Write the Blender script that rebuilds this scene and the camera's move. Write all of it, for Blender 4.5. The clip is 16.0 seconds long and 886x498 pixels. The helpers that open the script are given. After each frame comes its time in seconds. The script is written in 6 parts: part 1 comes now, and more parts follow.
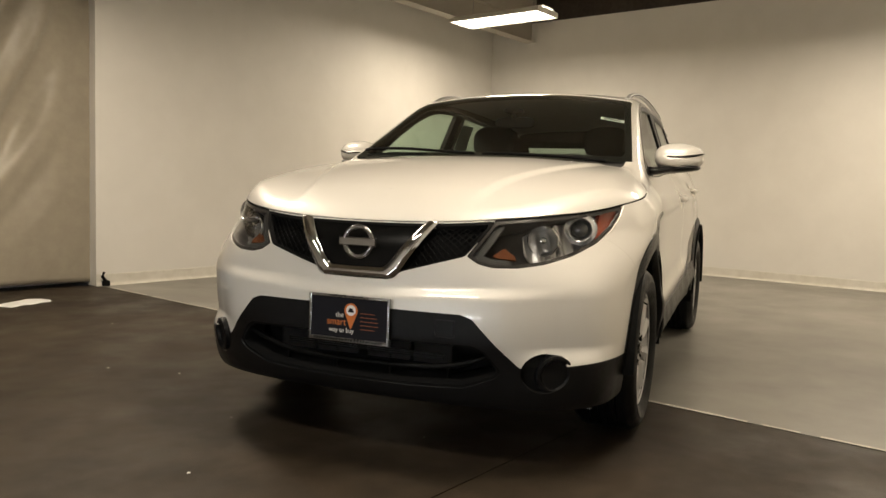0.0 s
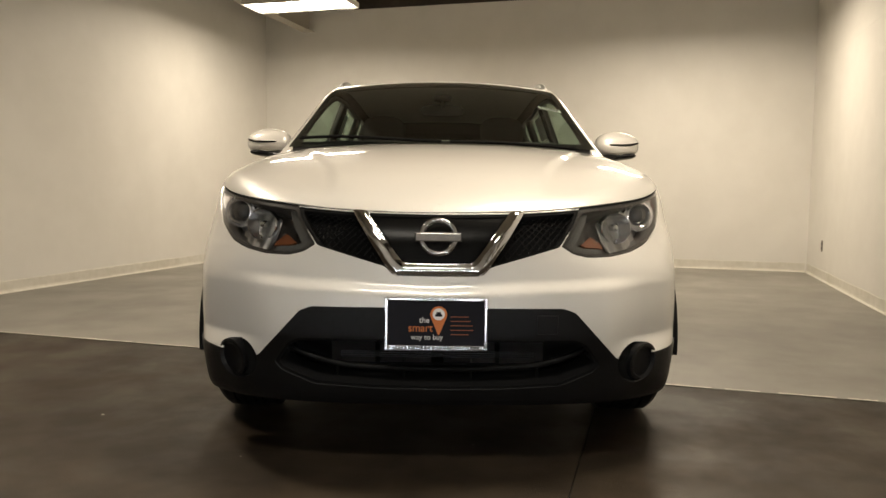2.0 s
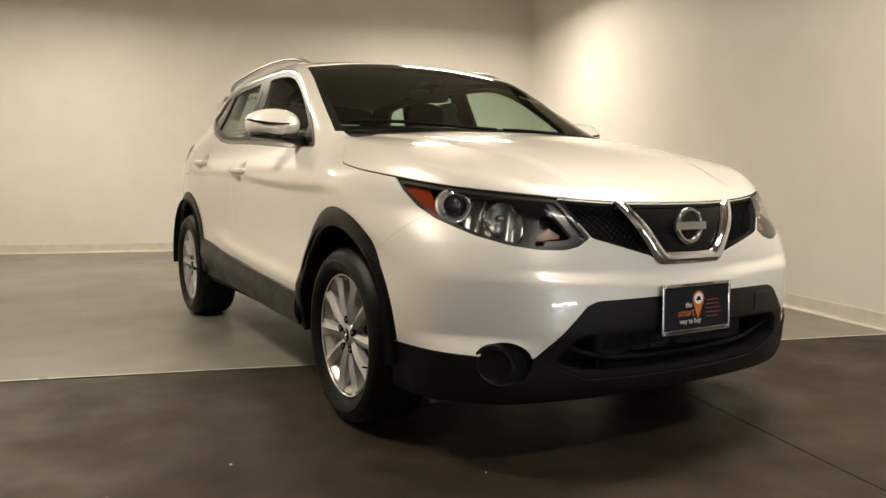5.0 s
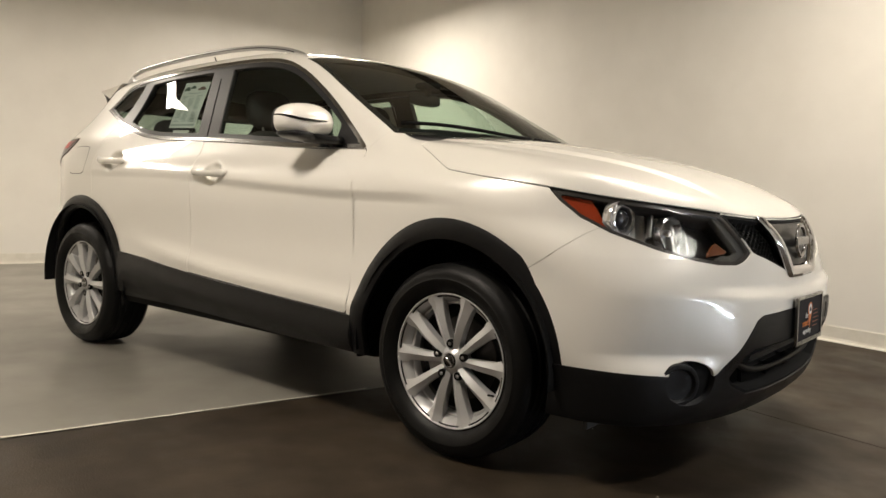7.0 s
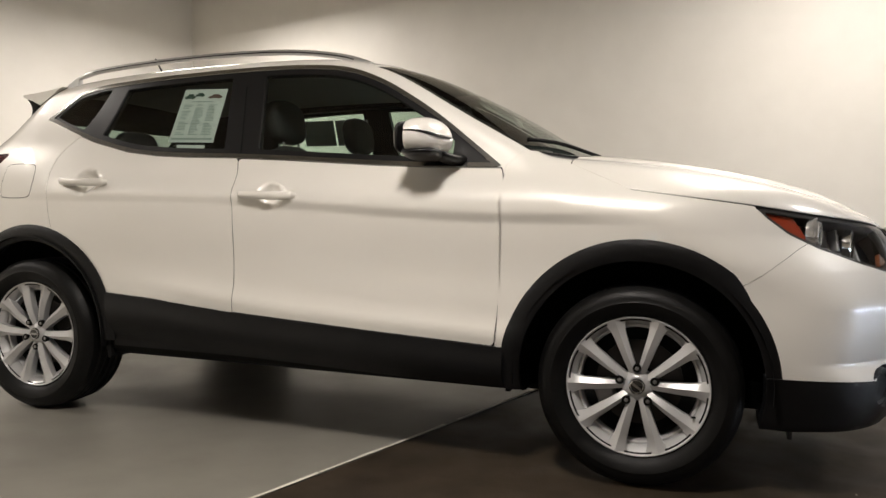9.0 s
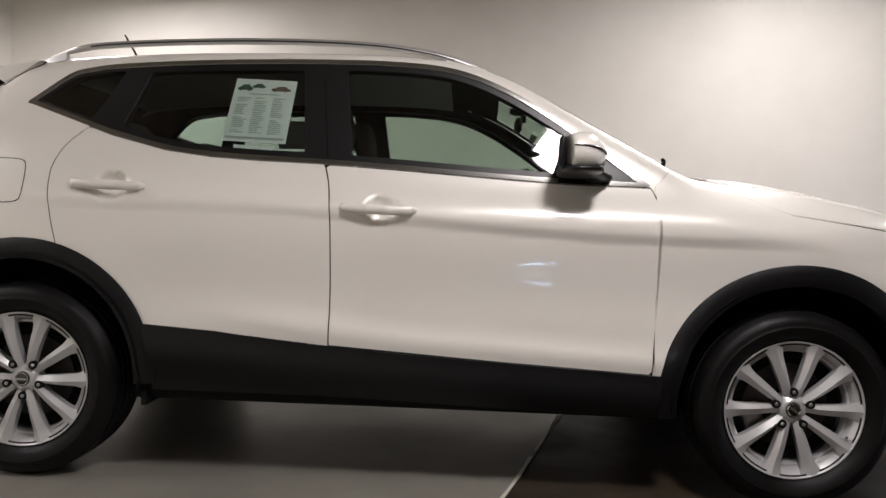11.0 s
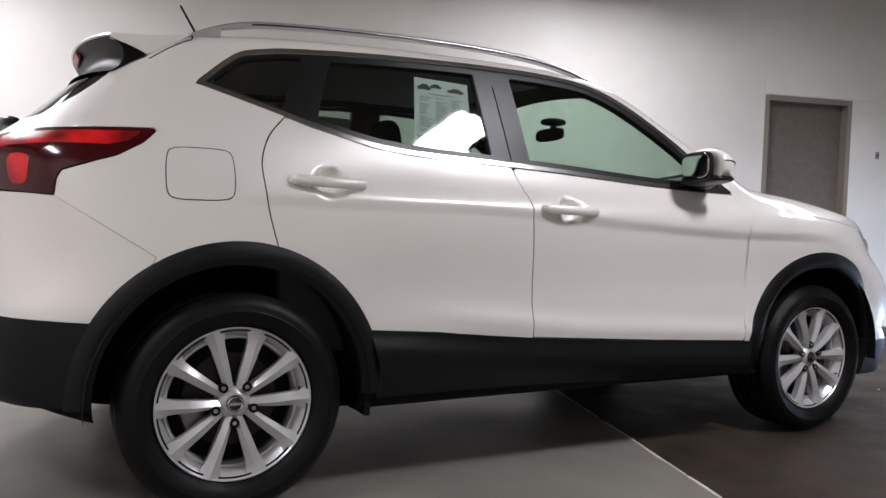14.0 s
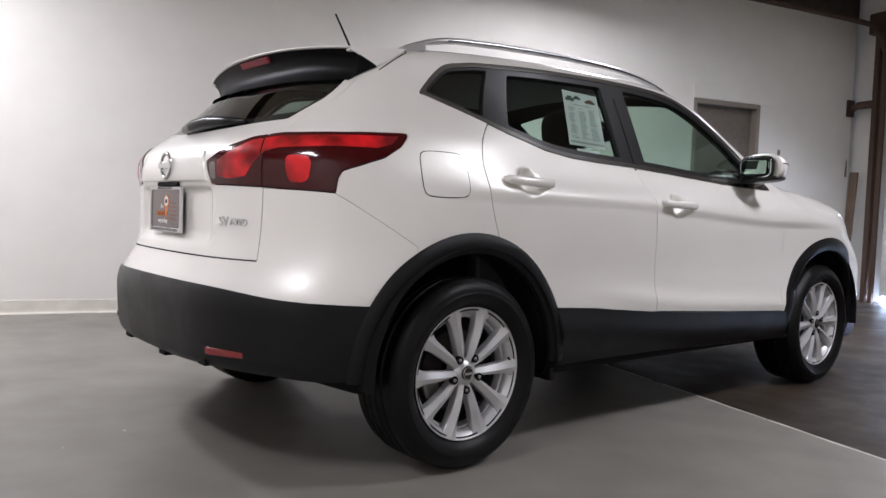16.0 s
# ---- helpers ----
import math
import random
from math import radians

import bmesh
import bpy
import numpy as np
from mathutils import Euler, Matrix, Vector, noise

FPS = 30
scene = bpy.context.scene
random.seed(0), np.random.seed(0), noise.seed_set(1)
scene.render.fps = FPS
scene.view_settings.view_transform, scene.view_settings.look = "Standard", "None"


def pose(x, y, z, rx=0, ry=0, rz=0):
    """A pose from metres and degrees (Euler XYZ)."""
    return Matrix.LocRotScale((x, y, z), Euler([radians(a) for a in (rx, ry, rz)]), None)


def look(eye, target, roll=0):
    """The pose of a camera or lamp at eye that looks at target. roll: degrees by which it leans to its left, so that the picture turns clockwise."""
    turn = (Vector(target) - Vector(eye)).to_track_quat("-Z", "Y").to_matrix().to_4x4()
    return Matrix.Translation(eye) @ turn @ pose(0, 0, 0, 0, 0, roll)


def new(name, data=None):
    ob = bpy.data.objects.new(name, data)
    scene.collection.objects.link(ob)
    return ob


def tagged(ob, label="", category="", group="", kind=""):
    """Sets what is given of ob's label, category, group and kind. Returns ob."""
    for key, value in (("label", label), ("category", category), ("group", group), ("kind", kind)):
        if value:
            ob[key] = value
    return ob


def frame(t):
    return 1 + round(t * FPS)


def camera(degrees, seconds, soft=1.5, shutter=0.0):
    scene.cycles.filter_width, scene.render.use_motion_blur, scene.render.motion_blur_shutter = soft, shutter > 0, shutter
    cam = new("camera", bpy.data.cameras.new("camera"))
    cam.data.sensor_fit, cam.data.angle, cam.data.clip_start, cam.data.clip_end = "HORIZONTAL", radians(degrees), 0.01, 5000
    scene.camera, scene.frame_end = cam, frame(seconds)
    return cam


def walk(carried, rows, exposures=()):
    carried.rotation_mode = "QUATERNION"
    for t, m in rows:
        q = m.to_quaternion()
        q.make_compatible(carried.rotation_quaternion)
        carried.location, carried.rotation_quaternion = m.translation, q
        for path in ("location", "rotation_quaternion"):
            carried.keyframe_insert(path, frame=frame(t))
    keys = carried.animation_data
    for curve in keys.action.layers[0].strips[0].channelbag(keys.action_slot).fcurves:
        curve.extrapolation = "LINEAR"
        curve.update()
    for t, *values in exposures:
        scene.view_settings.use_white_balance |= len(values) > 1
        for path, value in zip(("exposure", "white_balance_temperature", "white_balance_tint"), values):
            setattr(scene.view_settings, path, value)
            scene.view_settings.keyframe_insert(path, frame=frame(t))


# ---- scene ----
cam = camera(60.23, 16.0)
PATH = [
    (0, (4.583, 1.320, 0.981), (2.740, 0.558, 0.824), 1.85),
    (0.5, (4.609, 1.058, 0.949), (2.721, 0.420, 0.773), 2.64),
    (1, (4.628, 0.714, 0.946), (2.697, 0.240, 0.736), 1.25),
    (1.5, (4.647, 0.362, 0.944), (2.668, 0.128, 0.781), 1.76),
    (2, (4.624, 0.032, 0.932), (2.629, 0.028, 0.780), 0.61),
    (2.5, (4.575, -0.299, 0.932), (2.594, -0.107, 0.737), 1.10),
    (3, (4.575, -0.684, 0.940), (2.622, -0.292, 0.753), 1.66),
    (3.5, (4.459, -1.002, 0.934), (2.549, -0.441, 0.736), 0.92),
    (4, (4.321, -1.334, 0.933), (2.465, -0.612, 0.756), 1.23),
    (4.5, (4.207, -1.714, 0.952), (2.411, -0.853, 0.777), 0.69),
    (5, (3.998, -1.992, 0.948), (2.280, -0.987, 0.757), 0.31),
    (5.2, (3.907, -2.109, 0.948), (2.216, -1.055, 0.770), 0.53),
    (7.3, (2.733, -3.009, 0.925), (1.557, -1.398, 0.779), 1.84),
    (7.5, (2.582, -3.099, 0.927), (1.461, -1.448, 0.790), 1.76),
    (8, (2.241, -3.259, 0.965), (1.215, -1.549, 0.820), 1.11),
    (8.5, (1.900, -3.420, 0.942), (1.086, -1.598, 0.806), 1.52),
    (8.7, (1.775, -3.444, 0.940), (1.016, -1.598, 0.814), 1.09),
    (10.8, (0.329, -3.428, 0.960), (0.206, -1.435, 0.847), 1.68),
    (11, (0.203, -3.446, 0.961), (0.145, -1.449, 0.869), 1.93),
    (11.5, (-0.200, -3.495, 0.947), (-0.120, -1.499, 0.837), 1.76),
    (12, (-0.542, -3.439, 0.946), (-0.298, -1.457, 0.828), 1.11),
    (12.5, (-0.878, -3.392, 0.953), (-0.430, -1.444, 0.880), 1.48),
    (13, (-1.201, -3.328, 0.926), (-0.618, -1.418, 0.828), 1.34),
    (13.5, (-1.507, -3.226, 0.914), (-0.774, -1.369, 0.806), 0.99),
    (14, (-1.854, -3.169, 0.917), (-0.917, -1.404, 0.841), 2.05),
    (14.5, (-2.176, -3.087, 0.911), (-1.176, -1.359, 0.797), 1.65),
    (15, (-2.465, -2.990, 0.920), (-1.381, -1.312, 0.818), 1.80),
    (15.5, (-2.790, -2.908, 0.923), (-1.585, -1.313, 0.843), 2.11),
    (16, (-3.083, -2.841, 0.906), (-1.814, -1.299, 0.805), 2.09),
]
# the phone's own exposure and white balance drift from warm to neutral on the way
EXPOSURES = [(0, -0.32, 7100, 10), (1.5, -0.33, 7000, 10), (3, -0.35, 7000, 10), (4, -0.22, 6900, 10), (5, -0.12, 6850, 10), (8, 0.01, 6250, 11), (11, -0.20, 5750, 16), (12.5, -0.18, 5450, 18), (14.5, -0.05, 5350, 17), (16, 0.0, 5300, 17)]
walk(cam, [(t, look(eye, target, roll)) for t, eye, target, roll in PATH], EXPOSURES)

# ---------------------------------------------------------------- light
world = bpy.data.worlds.new("world")
scene.world = world
world.use_nodes = True
world.node_tree.nodes["Background"].inputs[0].default_value = (0.75, 0.85, 1.0, 1)
world.node_tree.nodes["Background"].inputs[1].default_value = 0.05

# the room lies askew to the car: u runs along the car's length towards the shutter, v across
ROOM_TURN = -15.49
ROOM = pose(0, 0, 0, 0, 0, ROOM_TURN)
U_BACK, U_DOOR, V_RIGHT, V_LEFT = -5.57, 6.10, -4.19, 3.025
WALL_TOP, CEILING = 3.41, 3.80
U_SEAM = 0.60

WARM, COOL_FILL = (1.0, 0.89, 0.75), (1.0, 0.96, 0.90)
# ceiling fixtures: u, v, height of the tubes, width, length, watts, colour;
# the fifth is unseen, added to brighten the car's nose
LAMPS = [(-3.52, -2.65, 3.00, 0.45, 1.22, 66, WARM), (1.56, -2.22, 3.10, 0.46, 0.64, 80, WARM), (1.68, 1.45, 3.05, 0.45, 1.22, 68, WARM), (-3.62, 1.50, 3.00, 0.45, 1.22, 86, WARM),
         (4.50, 0.95, 3.30, 0.45, 1.22, 50, COOL_FILL)]


def area_lamp(name, m, sx, sy, watts, colour, spread=180):
    data = bpy.data.lights.new(name, "AREA")
    data.shape, data.size, data.size_y, data.energy, data.color, data.spread = "RECTANGLE", sx, sy, watts, colour, radians(spread)
    ob = new(name, data)
    ob.matrix_world = m
    return ob


for lu, lv, lz, wide, long, watts, tone in LAMPS:
    area_lamp("lamp_light", ROOM @ pose(lu, lv, lz, 0, 0, 0) @ pose(0, 0, -0.035), wide - 0.05, long - 0.04, watts, tone, 112 if tone == COOL_FILL else 156 if long < 1 else 176)

# ---------------------------------------------------------------- materials
def material(name, colour, rough=0.5, metal=0.0, **more):
    m = bpy.data.materials.new(name)
    m.use_nodes = True
    b = m.node_tree.nodes["Principled BSDF"]
    b.inputs["Base Color"].default_value = (*colour, 1)
    b.inputs["Roughness"].default_value = rough
    b.inputs["Metallic"].default_value = metal
    for key, value in more.items():
        b.inputs[key.replace("_", " ")].default_value = value
    m.diffuse_color = (*colour, 1)
    return m


def nodes_of(m):
    return m.node_tree.nodes, m.node_tree.links, m.node_tree.nodes["Principled BSDF"]


def noise_node(m, scale, detail=4.0, rough=0.55, stretch=(1, 1, 1)):
    n, l, _ = nodes_of(m)
    t, mp, tx = n.new("ShaderNodeTexCoord"), n.new("ShaderNodeMapping"), n.new("ShaderNodeTexNoise")
    mp.inputs["Scale"].default_value = stretch
    tx.inputs["Scale"].default_value, tx.inputs["Detail"].default_value, tx.inputs["Roughness"].default_value = scale, detail, rough
    l.new(t.outputs["Object"], mp.inputs[0])
    l.new(mp.outputs[0], tx.inputs["Vector"])
    return tx.outputs["Fac"]


def ramp(m, fac, stops):
    n, l, _ = nodes_of(m)
    r = n.new("ShaderNodeValToRGB")
    e = r.color_ramp.elements
    while len(e) < len(stops):
        e.new(0.5)
    for k, (at, c) in zip(e, stops):
        k.position, k.color = at, (c if len(c) == 4 else (*c, 1))
    l.new(fac, r.inputs[0])
    return r.outputs[0]


def mixed(m, fac, a, b, how="MIX"):
    n, l, _ = nodes_of(m)
    x = n.new("ShaderNodeMix")
    x.data_type, x.blend_type = "RGBA", how
    for socket, value in ((x.inputs[0], fac), (x.inputs[6], a), (x.inputs[7], b)):
        if isinstance(value, (int, float)):
            socket.default_value = value
        elif isinstance(value, tuple):
            socket.default_value = (*value, 1)
        else:
            l.new(value, socket)
    return x.outputs[2]


def bumped(m, height, strength, distance=0.01):
    n, l, b = nodes_of(m)
    k = n.new("ShaderNodeBump")
    k.inputs["Strength"].default_value, k.inputs["Distance"].default_value = strength, distance
    l.new(height, k.inputs["Height"])
    l.new(k.outputs[0], b.inputs["Normal"])


def grey_ramp(m, fac, lo, hi, a=0.35, b=0.65):
    return ramp(m, fac, [(a, (lo, lo, lo)), (b, (hi, hi, hi))])


def mottled(m, dark, light, scale, fine, rough_lo, rough_hi, bump_size=0.15, bump_scale=120, fleck=0.25):
    """Two scales of colour, uneven gloss and a fine relief."""
    n, l, b = nodes_of(m)
    big = noise_node(m, scale, 6)
    small = noise_node(m, fine, 3)
    c = ramp(m, big, [(0.3, dark), (0.7, light)])
    c = mixed(m, 0.35, c, ramp(m, small, [(0.35, tuple((1 - fleck) * k for k in dark)), (0.65, tuple(min((1 + 0.5 * fleck) * k, 1) for k in light))]))
    l.new(c, b.inputs["Base Color"])
    l.new(grey_ramp(m, noise_node(m, scale * 2.3, 4), rough_lo, rough_hi), b.inputs["Roughness"])
    bumped(m, noise_node(m, bump_scale, 2), bump_size, 0.004)
    return m


# white pearl paint: fine flakes under a clear coat
PAINT = material("pearl_white_paint", (0.82, 0.80, 0.755), 0.38, 0.14, Coat_Weight=1.0, Coat_Roughness=0.025, Coat_IOR=1.5)
n_, l_, b_ = nodes_of(PAINT)
l_.new(mixed(PAINT, 0.5, ramp(PAINT, noise_node(PAINT, 1400, 1), [(0.3, (0.765, 0.74, 0.685)), (0.7, (0.855, 0.835, 0.79))]),
             ramp(PAINT, noise_node(PAINT, 2.0, 3), [(0.3, (0.795, 0.77, 0.715)), (0.7, (0.83, 0.805, 0.755))])), b_.inputs["Base Color"])
CLADDING = material("black_textured_plastic", (0.010, 0.010, 0.011), 0.4, Specular_IOR_Level=0.24)
mottled(CLADDING, (0.004, 0.004, 0.0044), (0.0065, 0.0065, 0.007), 3, 60, 0.30, 0.42, 0.25, 900)
SATIN_BLACK = material("satin_black_trim", (0.005, 0.005, 0.0055), 0.36, Specular_IOR_Level=0.34)
GLOSS_BLACK = material("gloss_black_plastic", (0.006, 0.006, 0.007), 0.12, Coat_Weight=0.6, Coat_Roughness=0.03)
MATT_BLACK = material("matt_black", (0.004, 0.004, 0.004), 0.85, Specular_IOR_Level=0.2)
RUBBER = material("tyre_rubber", (0.009, 0.009, 0.009), 0.62, Specular_IOR_Level=0.2)
mottled(RUBBER, (0.0025, 0.0025, 0.0025), (0.005, 0.0048, 0.0046), 7, 90, 0.36, 0.55, 0.2, 400)
ALLOY = material("silver_painted_alloy", (0.56, 0.56, 0.565), 0.36, 0.4, Coat_Weight=0.4, Coat_Roughness=0.08)
l_ = ALLOY.node_tree.links
l_.new(grey_ramp(ALLOY, noise_node(ALLOY, 30, 4), 0.28, 0.40), ALLOY.node_tree.nodes["Principled BSDF"].inputs["Roughness"])
STEEL = material("dull_steel", (0.30, 0.29, 0.28), 0.45, 0.9)
CHROME = material("chrome", (0.62, 0.62, 0.63), 0.08, 1.0)
SATIN = material("satin_chrome_trim", (0.34, 0.335, 0.33), 0.2, 1.0)
RAIL_SILVER = material("satin_silver_rail", (0.55, 0.55, 0.55), 0.32, 0.8)
RED_LENS = material("red_tail_lens", (0.50, 0.008, 0.010), 0.3, Coat_Weight=0.5, Coat_Roughness=0.02, Specular_IOR_Level=0.2)
RED_LENS.node_tree.links.new(ramp(RED_LENS, noise_node(RED_LENS, 9, 2), [(0.36, (0.16, 0.002, 0.003)), (0.66, (0.66, 0.010, 0.012))]), RED_LENS.node_tree.nodes["Principled BSDF"].inputs["Base Color"])
bumped(RED_LENS, noise_node(RED_LENS, 160, 1, 0.5, (1, 1, 0.2)), 0.3, 0.002)
DARK_RED = material("dark_red_tail_lens", (0.045, 0.002, 0.003), 0.15, Coat_Weight=0.5, Coat_Roughness=0.02, Specular_IOR_Level=0.2)
SMOKED = material("smoked_grey_lens", (0.10, 0.06, 0.06), 0.10, Coat_Weight=1.0)
AMBER = material("amber_reflector", (0.30, 0.040, 0.012), 0.2, Coat_Weight=0.8)
REFLECTOR = material("red_bumper_reflector", (0.18, 0.008, 0.010), 0.15, Coat_Weight=0.8)
LAMP_SILVER = material("headlight_bright_reflector", (0.84, 0.84, 0.85), 0.14, 0.8)
LAMP_CHROME = material("headlight_mirrored_bowl", (0.72, 0.72, 0.73), 0.12, 1.0)
LAMP_GREY = material("headlight_dark_bezel", (0.034, 0.031, 0.029), 0.30, 0.0)
LENS_GLASS = material("projector_glass", (0.03, 0.032, 0.035), 0.03, 0.0, Coat_Weight=1.0, Coat_Roughness=0.0)
MIRROR = material("mirror_glass", (0.80, 0.82, 0.82), 0.015, 1.0)
SEAT = material("black_seat_cloth", (0.022, 0.021, 0.021), 0.85)
mottled(SEAT, (0.016, 0.016, 0.016), (0.03, 0.029, 0.028), 6, 250, 0.75, 0.95, 0.4, 700)
TRIM = material("dark_cabin_plastic", (0.025, 0.025, 0.026), 0.6)
LINER = material("pale_grey_headliner", (0.32, 0.31, 0.29), 0.9)
PAPER = material("white_paper", (0.78, 0.80, 0.77), 0.7)
INK = material("grey_print", (0.40, 0.45, 0.42), 0.8)
INK_DARK = material("dark_green_print", (0.05, 0.09, 0.07), 0.8)
INK_RED = material("dull_red_print", (0.15, 0.085, 0.07), 0.8)
PLATE_DARK = material("charcoal_plate_insert", (0.014, 0.014, 0.018), 0.6, Specular_IOR_Level=0.1)
ORANGE = material("orange_print", (0.62, 0.17, 0.03), 0.5)
WHITE_PRINT = material("white_print", (0.8, 0.8, 0.78), 0.5)
# brake disc steel, coloured near black for the shade inside the wheel
SHADED_DISC = material("shaded_disc_steel", (0.03, 0.026, 0.024), 0.5, 0.5)



def pane(name, tint, gloss=0.06):
    """Thin glass: tinted see-through with a clear reflection."""
    m = bpy.data.materials.new(name)
    m.use_nodes = True
    n, l = m.node_tree.nodes, m.node_tree.links
    n.clear()
    o, mix, t, g = n.new("ShaderNodeOutputMaterial"), n.new("ShaderNodeMixShader"), n.new("ShaderNodeBsdfTransparent"), n.new("ShaderNodeBsdfGlossy")
    w, p, k = n.new("ShaderNodeLayerWeight"), n.new("ShaderNodeMath"), n.new("ShaderNodeMath")
    t.inputs[0].default_value = (*tint, 1)
    g.inputs["Roughness"].default_value = 0.008
    w.inputs[0].default_value = 0.5
    p.operation, k.operation = "POWER", "MULTIPLY_ADD"
    p.inputs[1].default_value, k.inputs[1].default_value, k.inputs[2].default_value = 5.0, 1 - gloss, gloss
    l.new(w.outputs["Facing"], p.inputs[0])
    l.new(p.outputs[0], k.inputs[0])
    l.new(k.outputs[0], mix.inputs[0])
    l.new(t.outputs[0], mix.inputs[1])
    l.new(g.outputs[0], mix.inputs[2])
    l.new(mix.outputs[0], o.inputs[0])
    return m


GLASS = pane("green_tinted_glass", (0.66, 0.77, 0.70), 0.07)
PRIVACY = pane("dark_privacy_glass", (0.52, 0.61, 0.56), 0.07)
REAR_GLASS = pane("dark_rear_glass", (0.50, 0.58, 0.54), 0.10)
CLEAR = pane("clear_polycarbonate", (0.93, 0.93, 0.92), 0.018)

# room
WALL = material("white_painted_wallboard", (0.80, 0.775, 0.72), 0.6)
mottled(WALL, (0.765, 0.74, 0.685), (0.81, 0.787, 0.735), 0.8, 3.0, 0.50, 0.66, 0.06, 160, 0.03)
BASE_VINYL = material("cream_vinyl_base", (0.72, 0.69, 0.61), 0.45)
mottled(BASE_VINYL, (0.62, 0.59, 0.50), (0.76, 0.73, 0.66), 2.5, 12, 0.38, 0.55, 0.1, 90, 0.05)
FLOOR_GREY = material("grey_painted_concrete", (0.30, 0.285, 0.245), 0.35)
mottled(FLOOR_GREY, (0.182, 0.172, 0.148), (0.240, 0.228, 0.197), 0.55, 4, 0.28, 0.46, 0.12, 220, 0.08)
FLOOR_DARK = material("dark_stained_concrete", (0.085, 0.072, 0.057), 0.45, Specular_IOR_Level=0.22)
mottled(FLOOR_DARK, (0.016, 0.0112, 0.0072), (0.052, 0.0385, 0.0255), 1.1, 6, 0.40, 0.62, 0.3, 160, 0.15)
JOINT = material("dirty_joint", (0.02, 0.017, 0.013), 0.9)
CHALK = material("worn_white_edge_paint", (0.66, 0.63, 0.55), 0.7)
ROOF_DARK = material("dark_brown_roof_deck", (0.045, 0.033, 0.025), 0.8)
mottled(ROOF_DARK, (0.03, 0.022, 0.017), (0.06, 0.045, 0.034), 2, 20, 0.7, 0.9, 0.3, 60)
CEIL = material("tan_ceiling_board", (0.40, 0.36, 0.29), 0.8)
mottled(CEIL, (0.34, 0.30, 0.24), (0.44, 0.40, 0.33), 1.2, 16, 0.7, 0.9, 0.2, 100)
BEAM_PAINT = material("grey_painted_steel", (0.42, 0.39, 0.33), 0.5)
DOOR_PAINT = material("taupe_steel_door", (0.155, 0.130, 0.105), 0.45)
mottled(DOOR_PAINT, (0.145, 0.122, 0.098), (0.17, 0.143, 0.116), 1.5, 22, 0.38, 0.52, 0.1, 200)
FRAME_PAINT = material("brown_grey_door_frame", (0.26, 0.225, 0.185), 0.45)
SATIN_CLOTH = material("beige_satin_drape", (0.42, 0.37, 0.29), 0.42, Sheen_Weight=0.3)
mottled(SATIN_CLOTH, (0.32, 0.28, 0.215), (0.39, 0.345, 0.268), 1.4, 12, 0.34, 0.5, 0.1, 500, 0.04)
RUSTY = material("rust_brown_steel", (0.085, 0.052, 0.035), 0.7, 0.3)
SHUTTER = material("grey_white_shutter_steel", (0.55, 0.54, 0.51), 0.45)
mottled(SHUTTER, (0.48, 0.47, 0.44), (0.60, 0.59, 0.56), 1.3, 18, 0.38, 0.55, 0.1, 90)
WOOD = material("weathered_brown_board", (0.13, 0.085, 0.055), 0.75)
mottled(WOOD, (0.085, 0.055, 0.036), (0.17, 0.115, 0.075), 3, 60, 0.65, 0.85, 0.3, 150)
LAMP_WHITE = material("white_enamel_fixture", (0.8, 0.78, 0.72), 0.35)


def glowing(name, colour, strength):
    m = bpy.data.materials.new(name)
    m.use_nodes = True
    n = m.node_tree.nodes
    n.clear()
    o, e = n.new("ShaderNodeOutputMaterial"), n.new("ShaderNodeEmission")
    e.inputs[0].default_value, e.inputs[1].default_value = (*colour, 1), strength
    m.node_tree.links.new(e.outputs[0], o.inputs[0])
    return m


TUBE = glowing("lit_fluorescent_tube", (1.0, 0.93, 0.80), 14)
DAYLIGHT = glowing("daylight_outside", (0.78, 0.88, 1.0), 62)
DIM_DAYLIGHT = glowing("daylight_behind_the_drape", (0.45, 0.72, 1.0), 34)

# ---------------------------------------------------------------- car body surface
# The car stands with its nose towards +x, its middle at the origin and its wheels on z = 0.


def spline(xs, ys):
    """A natural cubic spline through a few points, straight beyond its ends."""
    xs, ys = np.array(xs, float), np.array(ys, float)
    n, h = len(xs), np.diff(xs)
    a, b = np.eye(n), np.zeros(n)
    for i in range(1, n - 1):
        a[i, i - 1], a[i, i], a[i, i + 1] = h[i - 1], 2 * (h[i - 1] + h[i]), h[i]
        b[i] = 6 * ((ys[i + 1] - ys[i]) / h[i] - (ys[i] - ys[i - 1]) / h[i - 1])
    m = np.linalg.solve(a, b)
    s0 = (ys[1] - ys[0]) / h[0] - h[0] * m[1] / 6
    s1 = (ys[-1] - ys[-2]) / h[-1] + h[-1] * m[-2] / 6

    def f(x):
        x = np.asarray(x, float)
        i = np.clip(np.searchsorted(xs, x) - 1, 0, n - 2)
        t, u = x - xs[i], xs[i + 1] - x
        y = (m[i] * u ** 3 + m[i + 1] * t ** 3) / (6 * h[i]) + (ys[i] / h[i] - m[i] * h[i] / 6) * u + (ys[i + 1] / h[i] - m[i + 1] * h[i] / 6) * t
        return np.where(x < xs[0], ys[0] + s0 * (x - xs[0]), np.where(x > xs[-1], ys[-1] + s1 * (x - xs[-1]), y))
    return f


def step(x, a, b):
    t = np.clip((np.asarray(x, float) - a) / (b - a), 0, 1)
    return t * t * (3 - 2 * t)


def smax(a, b, k):
    h = np.maximum(k - np.abs(a - b), 0) / k
    return np.maximum(a, b) + h * h * k / 4


def bump(x, c, w):
    return np.exp(-((np.asarray(x, float) - c) / w) ** 2)


